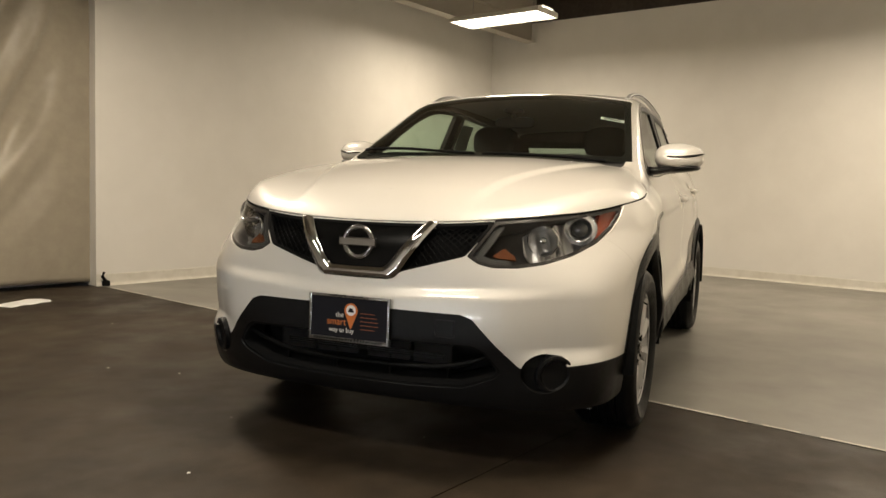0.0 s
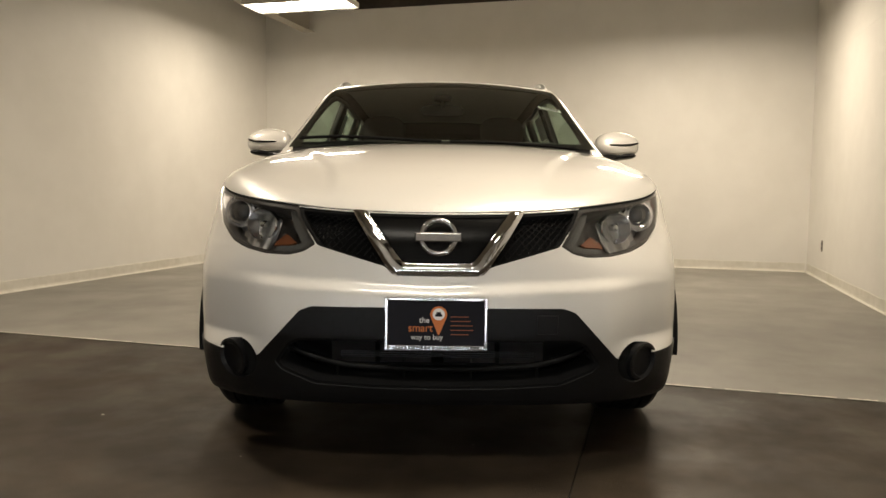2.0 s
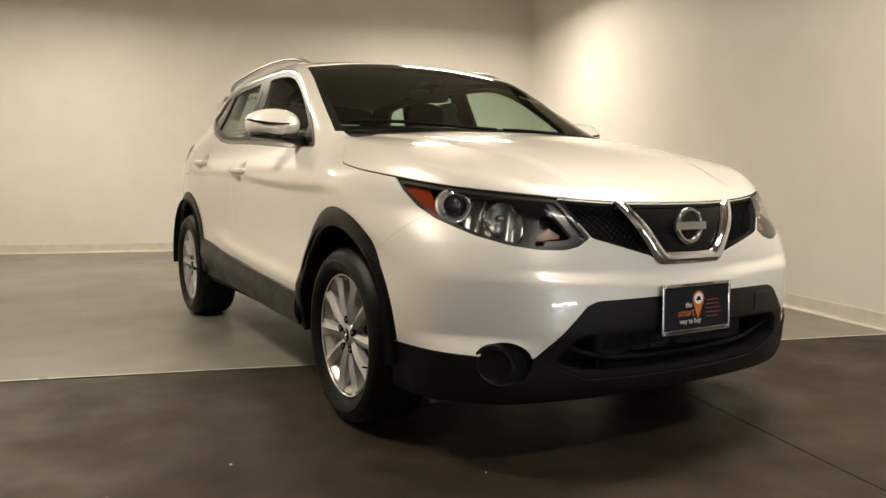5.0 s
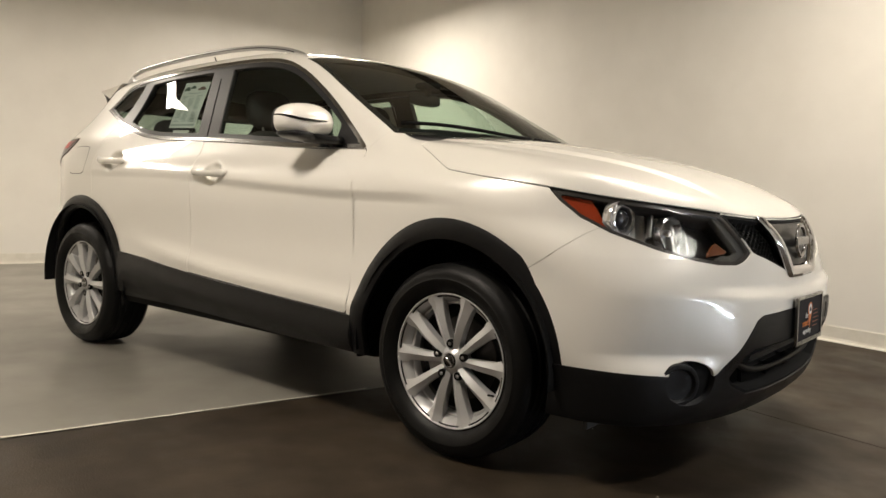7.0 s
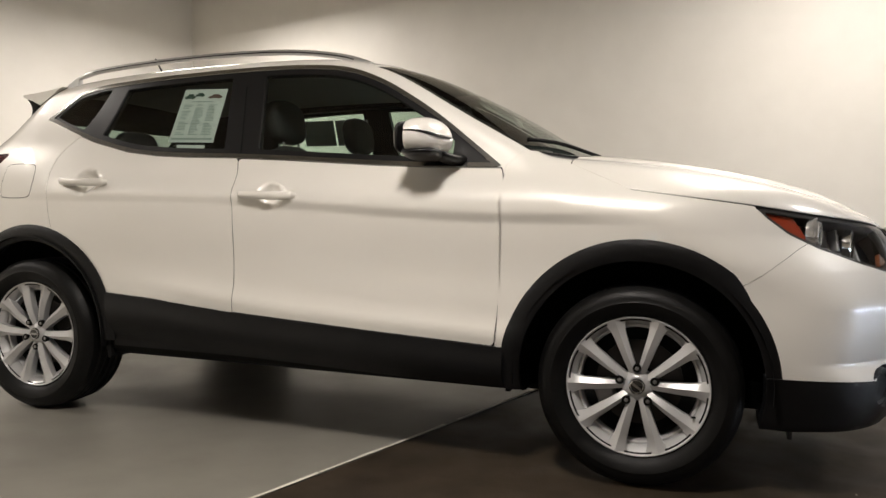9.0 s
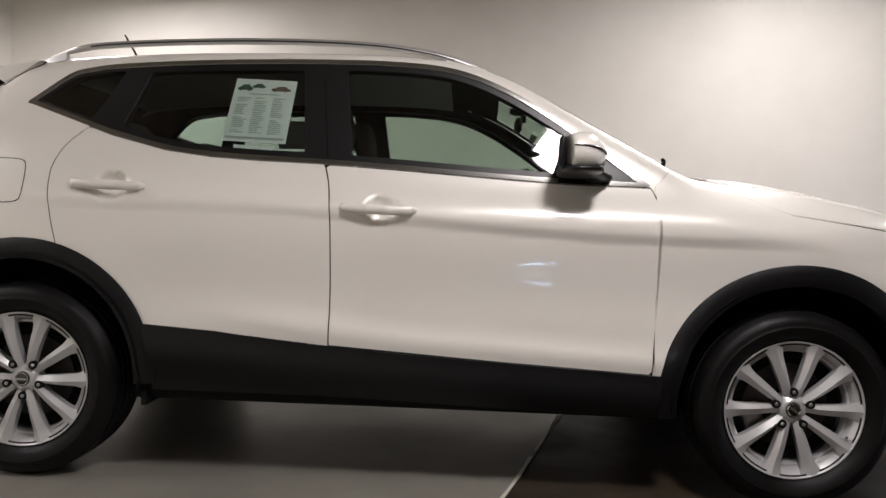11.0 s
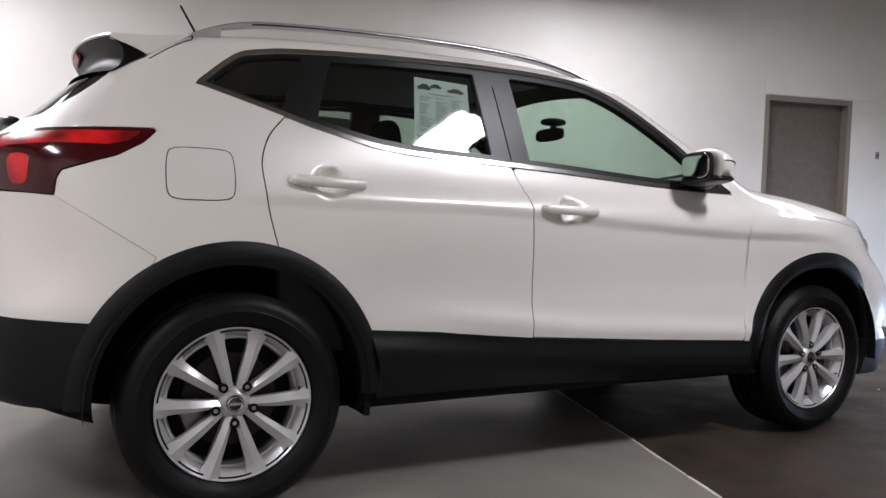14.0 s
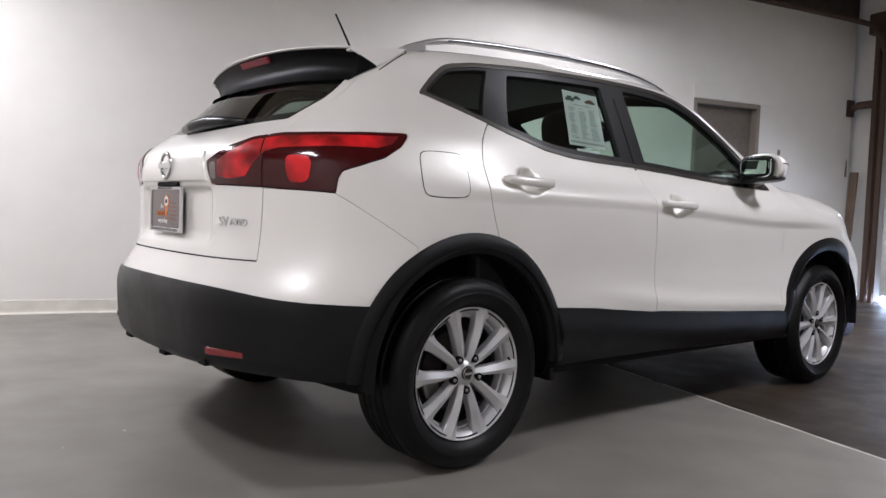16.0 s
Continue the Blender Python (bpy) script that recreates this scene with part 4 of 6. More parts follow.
cut_c = [(-1.155, 1.232), (-1.215, 1.165), (-1.245, 1.09), (-1.246, 1.03), (-1.232, 0.93), (-1.205, 0.825), (-1.16, 0.7), (-0.98, 0.55), (-0.93, 0.548)]
front_door_line = np.concatenate([rounded(cut_a, 4, False), [(0.34, 0.466), (-0.252, 0.500)], rounded(cut_b[::-1], 4, False), [(x, z - 0.002) for x, z in glass_low[::-1] if x > -0.29]])
rear_door_line = np.concatenate([rounded(cut_b, 4, False), [(-0.64, 0.532), (-0.90, 0.548)], rounded(cut_c[::-1], 4, False), [(x, z - 0.002) for x, z in glass_low[::-1] if -1.15 < x < -0.30]])
front_door_f = lambda p: np.maximum(outline_field(front_door_line, "x", "z")(p), 0.5 - p[:, 1])
rear_door_f = lambda p: np.maximum(outline_field(rear_door_line, "x", "z")(p), 0.5 - p[:, 1])
over_sill = lambda p: np.where((p[:, 1] > 0.4) & (np.abs(p[:, 0]) < 1.25), sill_line(p[:, 0]) - p[:, 2], -0.3)
over_floor = lambda p: 0.235 - p[:, 2]
G = 0.0024



def handle_dish(p):
    """The hollows in the doors behind the pull handles."""
    out = np.zeros(len(p))
    for hx, hz in ((-0.075, 0.968), (-1.015, 1.022)):
        d = ((p[:, 0] - hx) / 0.062) ** 2 + ((p[:, 2] - hz) / 0.047) ** 2
        out -= 0.013 * np.where(p[:, 1] > 0.4, np.clip(1 - d, 0, 1) ** 0.8, 0)
    return out


# the shell: roof, pillars and rear quarters
black_tail = lambda p: np.where(p[:, 0] < -1.0, p[:, 2] - rear_black(p[:, 0]), 0.3)
fender_zone = lambda p: np.maximum.reduce([0.850 - p[:, 0] + 1.0 * np.maximum(p[:, 2] - 1.079, 0), p[:, 2] - 1.185])
skin("body_shell", [outside(in_day), outside(windscreen), outside(front_door_f, G), outside(rear_door_f, G), outside(fender_zone, G), outside(cowl), outside(tail_f, G), outside(gate_f, G),
                    lambda p: np.where(p[:, 0] < -1.4, -tail_bumper(p) + 0.0008, -0.3), over_sill, *no_wheels, lambda p: p[:, 0] - 1.1], PAINT, car, "pearl white roof, pillars and rear quarters")
pairs("front_fender", [fender_zone, outside(hood, 0.0035), outside(lamp_f, G), outside(bumper_seam, 0.0008), outside(windscreen), outside(cowl), *no_wheels, lambda p: 0.42 - p[:, 2]], PAINT, car)
skin("hood", [grow(hood, -G), outside(windscreen)], PAINT, car, depth=0.007)
bumper = skin("front_bumper", [grow(bumper_seam, -0.0008), outside(hood, 0.003), outside(lamp_f, G), outside(grille_f), outside(apron_f), outside(fog_f), outside(wheel_f(PAINT_CUT))], PAINT, car, "pearl white bumper cover")
front_doors = pairs("front_door", [grow(front_door_f, -G)], PAINT, car, dish=handle_dish)
rear_doors = pairs("rear_door", [grow(rear_door_f, -G), outside(wheel_r(PAINT_CUT))], PAINT, car, dish=handle_dish)
skin("fuel_flap_gap", [grow(fuel_f, 0.0025)], MATT_BLACK, car, off=0.0008, depth=0, side="right")
skin("fuel_flap", [grow(fuel_f, -0.0005)], PAINT, car, off=0.0018, depth=0.001, side="right")
rear_bumper = skin("rear_bumper", [lambda p: np.where(p[:, 0] < -1.4, tail_bumper(p) + 0.0008, 0.3), outside(gate_f, 0.003), outside(tail_f, G), outside(black_tail), outside(wheel_r(PAINT_CUT))], PAINT, car)
gate = skin("tailgate", [grow(gate_f, -G), outside(tail_f, G), outside(rear_glass_f)], PAINT, car)

# dark inner shell behind the gaps, and the underside
inner_cut = [outside(in_day, -0.01), outside(windscreen, -0.012), outside(rear_glass_f, -0.01), outside(lamp_f), outside(grille_f), outside(mouth_f), outside(wheel_f(0.40)), outside(wheel_r(0.40))]
skin("inner_shell", inner_cut, MATT_BLACK, car, "dark underbody and inner panels", off=-0.016, depth=0)

# dark rubber seals just below the gaps
for name, field, cut in (("front_door_seal", front_door_f, []), ("rear_door_seal", rear_door_f, [outside(wheel_r(PAINT_CUT))])):
    pairs(name, [grow(field, 0.005), outside(field, -0.005), outside(in_day, 0.001), over_sill, *cut], MATT_BLACK, car, off=-0.0035, depth=0)
skin("tailgate_seal", [grow(gate_f, 0.004), outside(gate_f, -0.004), outside(tail_f), outside(rear_glass_f)], MATT_BLACK, car, off=-0.0035, depth=0)
skin("hood_seal", [grow(hood, 0.006), outside(hood, -0.004), outside(lamp_f), outside(grille_f), outside(windscreen), outside(cowl)], MATT_BLACK, car, off=-0.005, depth=0)

# lower cladding
clad = 0.010
def swell(w_):
    """A rounded band: highest in its middle, falling to the edges."""
    return lambda p: clad - 0.005 - 0.018 * step(p[:, 0], 1.56, 1.74) + 0.010 * np.clip(np.sin(np.pi * np.clip((w_(ARCH_IN)(p) + 0.012) / (ARCH_OUT - ARCH_IN + 0.012), 0, 1)), 0, 1) ** 0.8


def sill_form(p):
    """The sill's upper face leans out to a fold, and turns in below it."""
    t = np.clip((sill_line(p[:, 0]) - p[:, 2]) / 0.2, 0, 1)
    return clad + 0.016 * step(t, 0.0, 0.38) - 0.030 * step(t, 0.42, 1.0)


pairs("sill_cladding", [lambda p: -over_sill(p), lambda p: np.abs(p[:, 0]) - 1.0, outside(wheel_f(ARCH_OUT - 0.01)), outside(wheel_r(ARCH_OUT - 0.01)), lambda p: 0.322 - 0.02 * step(p[:, 0], -0.3, 0.6) - p[:, 2], upper_side], CLADDING, car, off=sill_form, depth=0.035)
for w_, low in ((wheel_f, 0.300), (wheel_r, 0.345)):
    pairs("wheel_arch_trim", [w_(ARCH_OUT), outside(w_(ARCH_IN)), lambda p: low - p[:, 2], upper_side], CLADDING, car, off=swell(w_), depth=0.055)
skin("front_apron", [apron_f, outside(mouth_f), outside(fog_f), outside(wheel_f(ARCH_IN)), lambda p: p[:, 2] - 0.6, over_floor], CLADDING, car, "textured black lower bumper", off=0.004, depth=0.05)
skin("rear_apron", [black_tail, outside(wheel_r(ARCH_OUT - 0.004)), lambda p: p[:, 0] + 1.4, lambda p: 0.352 + 0.022 * step(-p[:, 0], 1.8, 2.1) - p[:, 2]], CLADDING, car, "textured black lower bumper", off=0.006, depth=0.04)

# glass
skin_glass = dict(depth=0.004, shadow=False)
skin("windscreen", [grow(windscreen, -0.004)], GLASS, car, "tinted laminated windscreen", off=-0.004, **skin_glass)
skin("windscreen_border", [grow(windscreen, -0.001), outside(windscreen, -0.032)], MATT_BLACK, car, off=-0.0065, depth=0)
skin("cowl_panel", [grow(cowl, -0.001), outside(hood, 0.004)], TRIM, car, "black plastic cowl", off=-0.012, depth=0.02)
skin("rear_window", [grow(rear_glass_f, -0.003)], REAR_GLASS, gate, "dark privacy glass", off=-0.003, **skin_glass)
skin("rear_window_border", [grow(rear_glass_f, -0.001), outside(rear_glass_f, -0.035)], MATT_BLACK, gate, off=-0.006, depth=0)
# side windows: trim strip, black frames, panes
trim_w = 0.016
pairs("window_trim", [in_day, outside(in_day, -trim_w), upper_side], SATIN, car, label="satin chrome strip round the side windows", off=0.003, depth=0.014)
inner_day = grow(in_day, -trim_w)
slant = lambda x0, k: (lambda p: p[:, 0] - x0 - k * (p[:, 2] - 1.12))
b_front, b_rear = slant(-0.205, -0.12), slant(-0.372, -0.10)
c_front, c_rear = slant(-1.080, 0.32), slant(-1.225, 0.46)
front_pane = lambda p: np.maximum.reduce([in_day(p) + trim_w + 0.022, -b_front(p), p[:, 0] - 0.640])
rear_pane_f = lambda p: np.maximum.reduce([in_day(p) + trim_w + 0.022, b_rear(p), -c_front(p)])
quarter_f = lambda p: np.maximum.reduce([in_day(p) + trim_w + 0.010, c_rear(p)])
pairs("window_frame", [inner_day, outside(front_pane), outside(rear_pane_f), outside(quarter_f), upper_side], SATIN_BLACK, car, label="black window frames and pillars", off=-0.002, depth=0.03)
pairs("front_window", [grow(front_pane, 0.004), upper_side], GLASS, front_doors, off=-0.010, **skin_glass)
pairs("rear_door_window", [grow(rear_pane_f, 0.004), upper_side], PRIVACY, rear_doors, off=-0.010, **skin_glass)
pairs("quarter_window", [grow(quarter_f, 0.004), upper_side], PRIVACY, car, off=-0.006, **skin_glass)

# ---------------------------------------------------------------- wheels
def spoke_mesh(a0, a1, lean):
    """One straight spoke, widening from the hub to the rim, with a ridge along it (outer face at -y)."""
    v, f = [], []
    rows = 11
    start, end = Vector((0.036 * math.cos(a0), 0, 0.036 * math.sin(a0))), Vector((0.2305 * math.cos(a1), 0, 0.2305 * math.sin(a1)))
    along = (end - start).normalized()
    across = Vector((-along.z, 0, along.x))
    for i in range(rows):
        t = i / (rows - 1)
        c = start.lerp(end, t)
        w = 0.0130 + 0.0125 * t + 0.017 * max(0.0, (t - 0.74) / 0.26) ** 1.7
        y = 0.008 * (1 - t) ** 2 - 0.007 * math.sin(math.pi * min(t * 1.1, 1)) - 0.012 * max(0.0, (t - 0.7) / 0.3) ** 2
        high = 0.0060 * min(1.0, 8 * (1 - t)) * min(1.0, 0.4 + 4 * t)
        ridge = lean * (0.30 - 0.25 * t)
        for q, h in ((-0.85, 0.038), (-1.0, 0.009), (-0.93, 0.0055), (ridge, -high), (0.93, 0.0055), (1.0, 0.009), (0.85, 0.038)):
            p = c + across * (q * w)
            v.append((p.x, y + h, p.z))
    for i in range(rows - 1):
        for k in range(6):
            p = i * 7 + k
            f.append((p, p + 7, p + 8, p + 1))
    return v, f


def wheel_meshes():
    made = {}
    verts, faces = [], []

    def add(v, f):
        o = len(verts)
        verts.extend(v)
        faces.extend(tuple(k + o for k in q) for q in f)
    # barrel and lip of the rim
    add(*lathe([(0.192, 0.060), (0.1935, 0.034), (0.1965, 0.030), (0.203, 0.030), (0.2045, 0.034), (0.2055, 0.024), (0.212, 0.009), (0.222, 0.000), (0.227, -0.007), (0.2310, -0.012), (0.2345, -0.012), (0.2365, -0.005), (0.228, 0.006)], 96))
    made["barrel"] = lathe([(0.196, 0.058), (0.190, 0.15), (0.205, 0.19), (0.222, 0.20), (0.222, 0.196)], 48)
    add(*lathe([(0.0, -0.002), (0.032, -0.002), (0.038, 0.003), (0.048, 0.010), (0.052, 0.018), (0.054, 0.050), (0.0, 0.045)], 40))
    made["rim"] = (verts, faces)
    tyre = [(0.222, -0.006), (0.235, -0.010), (0.239, -0.008), (0.243, -0.013), (0.262, -0.030), (0.285, -0.036), (0.288, -0.034), (0.297, -0.034), (0.313, -0.028), (0.325, -0.016), (0.333, -0.004)]
    crown = []
    for y in np.linspace(0.0, 0.186, 41):
        k = (y + 0.001) / 0.186
        groove = any(abs(k - g) < 0.018 for g in (0.22, 0.41, 0.60, 0.79))
        r = 0.339 - 0.003 * (2 * k - 1) ** 2 - (0.007 if groove else 0)
        crown.append((r, y))
    back = [(0.333, 0.190), (0.314, 0.212), (0.285, 0.218), (0.240, 0.200), (0.222, 0.192)]
    tv, tf = lathe(tyre + crown + back, 96)
    made["tyre"] = (tv, tf)
    made["spoke_a"] = spoke_mesh(math.pi / 2 + radians(21), math.pi / 2 + radians(17.2), 1)
    made["spoke_b"] = spoke_mesh(math.pi / 2 - radians(21), math.pi / 2 - radians(17.2), -1)
    made["disc"] = lathe([(0.06, 0.070), (0.145, 0.070), (0.145, 0.078), (0.06, 0.078)], 40)
    # added matt black plate that puts shade into the openings between spokes
    made["backing"] = lathe([(0.0, 0.080), (0.192, 0.080), (0.192, 0.084)], 40)
    made["nut"] = lathe([(0.0, -0.0075), (0.0050, -0.0070), (0.0072, -0.005), (0.0076, 0.004)], 6)
    # raised disc in matt black, giving the shade of a lug pocket
    made["well"] = lathe([(0.0, -0.0035), (0.0118, -0.0035), (0.0132, -0.0055), (0.0145, -0.0035), (0.0150, 0.01)], 18)
    made["cap"] = lathe([(0.0, -0.008), (0.022, -0.0075), (0.026, -0.005), (0.027, 0.004)], 32)
    made["cap_ring"] = lathe([(0.019, -0.0085), (0.0215, -0.0100), (0.024, -0.0085)], 32)
    return {k: mesh_data("wheel_" + k, *q, sharp=18 if "spoke" in k else 38) for k, q in made.items()}


def mesh_data(name, v, f, smooth=True, sharp=38):
    me = bpy.data.meshes.new(name)
    me.from_pydata([tuple(map(float, p)) for p in v], [], [tuple(map(int, q)) for q in f])
    me.update()
    bm = bmesh.new()
    bm.from_mesh(me)
    bmesh.ops.recalc_face_normals(bm, faces=bm.faces)
    bm.to_mesh(me)
    bm.free()
    me.polygons.foreach_set("use_smooth", [smooth] * len(me.polygons))
    me.set_sharp_from_angle(angle=radians(sharp))
    return me


# darker than ALLOY: the shade inside the rim is in this colour
BARREL = material("shaded_silver_barrel", (0.16, 0.16, 0.16), 0.42, 0.7)
WHEEL = wheel_meshes()
for key, mat in (("rim", ALLOY), ("barrel", BARREL), ("spoke_a", ALLOY), ("spoke_b", ALLOY), ("tyre", RUBBER), ("disc", SHADED_DISC), ("backing", MATT_BLACK), ("nut", STEEL), ("well", MATT_BLACK), ("cap", GLOSS_BLACK), ("cap_ring", CHROME)):
    WHEEL[key].materials.append(mat)


def piece(name, me, parent, m=None, label=""):
    ob = new(name, me)
    ob.parent = parent
    if m is not None:
        ob.matrix_basis = m
    return tagged(ob, label)


def wheel(hx, side, spin):
    """side: -1 right of the car, 1 left."""
    m = pose(hx, side * 0.852, 0.339, 0, spin, 0) if side < 0 else pose(hx, side * 0.852, 0.339, 0, -spin, 180)
    rim = piece("wheel", WHEEL["rim"], car, m, "silver ten-spoke alloy wheel with a black tyre")
    piece("tyre", WHEEL["tyre"], rim, label="black road tyre")
    piece("barrel", WHEEL["barrel"], rim)
    piece("brake_disc", WHEEL["disc"], rim, label="rust-tinged brake disc, darkened as in shade")
    piece("dark_backing", WHEEL["backing"], rim)
    piece("hub_cap", WHEEL["cap"], rim, label="gloss black cap with a chrome ring")
    piece("cap_ring", WHEEL["cap_ring"], rim)
    boxed("cap_bar", (-0.018, -0.0105, -0.004), (0.018, -0.006, 0.004), CHROME, rim)
    for k in range(5):
        for key in ("spoke_a", "spoke_b"):
            piece("spoke", WHEEL[key], rim, pose(0, 0, 0, 0, -72 * k, 0))
        a = math.pi / 2 + math.pi / 5 + 2 * math.pi * k / 5
        at = pose(0.060 * math.cos(a), 0, 0.060 * math.sin(a))
        piece("lug_nut", WHEEL["nut"], rim, at)
        piece("dark_nut_disc", WHEEL["well"], rim, at)
    v, f = tube([(0.203, 0.004, 0.035), (0.192, -0.016, 0.033)], 0.0035, 8)
    mesh_object("valve", v, f, MATT_BLACK, rim)
    boxed("brake_caliper", (-0.045, 0.055, -0.155), (0.045, 0.115, -0.085), STEEL, rim, bevel=0.012, m=pose(0, 0, 0, 0, 70 - spin, 0))
    return rim


for hx, spin in ((1.330, 35), (-1.320, 0)):
    for side in (-1, 1):
        wheel(hx, side, spin if side < 0 else spin + 20)
        # wheel-well liner
        v, f = [], []
        for i in range(25):
            a = math.pi * (i / 24 * 1.06 - 0.03)
            r = 0.420
            for y in (0.895, 0.86, 0.60, 0.55):
                v.append((hx + r * math.cos(a), side * y, 0.357 + r * math.sin(a) * 1.01))
            v.append((hx + 0.1 * r * math.cos(a), side * 0.55, 0.357 + 0.1 * r * math.sin(a)))
        for i in range(24):
            for k in range(4):
                f.append((i * 5 + k, (i + 1) * 5 + k, (i + 1) * 5 + k + 1, i * 5 + k + 1))
        mesh_object("wheel_well_liner", v, f, MATT_BLACK, car, "black felt wheel-well liner", True)
# mud flaps behind the wheels, axle beam, floor pan
for side in (-1, 1):
    boxed("mud_flap", (-0.90, side * 0.80 - 0.06, 0.265), (-0.88, side * 0.80 + 0.085, 0.37), MATT_BLACK, car, "short black mud flap", bevel=0.002)
    boxed("mud_flap", (0.878, side * 0.80 - 0.06, 0.282), (0.896, side * 0.80 + 0.085, 0.37), MATT_BLACK, car, "short black mud flap", bevel=0.002)
    boxed("air_deflector", (1.80, side * 0.62 - 0.14, 0.185), (1.815, side * 0.62 + 0.14, 0.26), TRIM, car, "black plastic air deflector before the wheel", bevel=0.003)
boxed("floor_pan", (-1.45, -0.60, 0.235), (1.80, 0.60, 0.255), MATT_BLACK, car)
v, f = tube([(-1.323, -0.7, 0.33), (-1.323, 0.7, 0.33)], 0.04, 12)
mesh_object("axle_beam", v, f, MATT_BLACK, car)
v, f = tube([(-0.6, 0.25, 0.22), (-1.0, 0.3, 0.24), (-1.5, 0.42, 0.28), (-1.75, 0.45, 0.28)], 0.035, 10)
mesh_object("exhaust_pipe", v, f, STEEL, car, "dull steel exhaust pipe", True)

# ---------------------------------------------------------------- front details
def on_shell(x, y, z, off=0.0):
    """The nearest place on the shell, for either side."""
    return on_shell_all([(x, y, z)], off)[0]


def on_shell_all(places, off=0.0):
    p = np.array([tuple(q) for q in places], float)
    s = np.where(p[:, 1] < 0, -1.0, 1.0)
    p[:, 1] = np.abs(p[:, 1])
    p = settle(p, off, 4)
    return [Vector((a, b * k, c)) for (a, b, c), k in zip(p, s)]


def shell_turn(p, up=(0, 0, 1)):
    """A turn whose z axis leaves the shell at p."""
    n = Vector(body_normal(np.array([[p[0], abs(p[1]), p[2]]], float))[0])
    if p[1] < 0:
        n.y = -n.y
    s = Vector(up).cross(n).normalized()
    t = n.cross(s)
    return Matrix((s, t, n)).transposed().to_4x4()


def pillow(bm, size, power=2.6, centre=(0, 0, 0), m=None, rows=14, cols=28):
    """A soft rounded block: a superellipsoid."""
    def s(c, e):
        return math.copysign(abs(c) ** e, c)
    e = 2 / power
    rings = []
    for i in range(1, rows):
        a = math.pi * (i / rows - 0.5)
        ring = []
        for k in range(cols):
            b = 2 * math.pi * k / cols
            p = Vector((size[0] * s(math.cos(a), e) * s(math.cos(b), e), size[1] * s(math.cos(a), e) * s(math.sin(b), e), size[2] * s(math.sin(a), e))) / 2 + Vector(centre)
            ring.append(bm.verts.new(m @ p if m is not None else p))
        rings.append(ring)
    ends = [bm.verts.new((m @ q if m is not None else q)) for q in (Vector(centre) - Vector((0, 0, size[2] / 2)), Vector(centre) + Vector((0, 0, size[2] / 2)))]
    for a, b in zip(rings, rings[1:]):
        for k in range(cols):
            bm.faces.new((a[k], a[(k + 1) % cols], b[(k + 1) % cols], b[k]))
    for k in range(cols):
        bm.faces.new((rings[0][(k + 1) % cols], rings[0][k], ends[0]))
        bm.faces.new((rings[-1][k], rings[-1][(k + 1) % cols], ends[1]))


def turned(name, profile, mat, parent, m, label="", steps=40):
    return piece(name, with_material(mesh_data(name, *lathe(profile, steps, "z")), mat), parent, m, label)


def with_material(me, mat):
    me.materials.append(mat)
    return me


# headlights
lamps_made = pairs("headlight", [grow(lamp_f, -G)], CLEAR, car, label="clear headlight lens over a dark bezel", off=-0.001, depth=0.003, shadow=False)
pairs("bezel", [lamp_f], LAMP_GREY, lamps_made, off=-0.085, depth=0)
pairs("bezel_wall", [grow(lamp_f, -0.0005), outside(lamp_f, -0.010)], LAMP_GREY, lamps_made, off=-0.005, depth=0.082)
amber_zone = lambda p: np.maximum.reduce([lamp_f(p) + 0.007, (p[:, 0] - p[:, 1]) - 1.055 + 0.75 * (p[:, 2] - 0.88)])
pairs("amber_reflector", [amber_zone], AMBER, lamps_made, label="amber side reflector", off=-0.018, depth=0.02)
chevron_line = [(1.612, 0.882), (1.628, 0.872), (1.697, 0.815), (1.764, 0.757), (1.733, 0.742), (1.677, 0.731), (1.585, 0.733), (1.60, 0.751), (1.675, 0.753), (1.710, 0.762), (1.650, 0.812), (1.578, 0.876)]
chevron_zone = lambda p: np.maximum.reduce([lamp_f(p) + 0.006, outline_field(chevron_line, "f", "z")(p)])
LIGHT_GUIDE = material("milky_light_guide", (0.075, 0.075, 0.072), 0.30, 0.0)
pairs("light_guide", [chevron_zone], LIGHT_GUIDE, lamps_made, label="milky arrow-shaped light guide", off=-0.016, depth=0.022)
indicator_zone = lambda p: np.maximum.reduce([lamp_f(p) + 0.024, outline_field([(1.545, 0.757), (1.650, 0.762), (1.668, 0.768), (1.605, 0.796)], "f", "z")(p)])
INDICATOR = material("pale_amber_indicator", (0.15, 0.050, 0.02), 0.25, Coat_Weight=0.4)
pairs("indicator", [indicator_zone], INDICATOR, lamps_made, off=-0.030, depth=0.015)
HOUSING = material("satin_lamp_housing", (0.42, 0.42, 0.42), 0.30, 0.8)
housing_line = [(1.09, 0.815), (1.11, 0.900), (1.24, 0.902), (1.40, 0.885), (1.485, 0.845), (1.50, 0.790), (1.44, 0.758), (1.30, 0.768), (1.18, 0.795)]
housing_zone = lambda p: np.maximum(lamp_f(p) + 0.012, outline_field(housing_line, "f", "z")(p))
pairs("lamp_housing", [housing_zone], HOUSING, lamps_made, label="fluted satin silver lamp housing", off=-0.074, depth=0.006, dish=lambda p: 0.006 * np.sin((p[:, 0] - p[:, 1]) * 95))
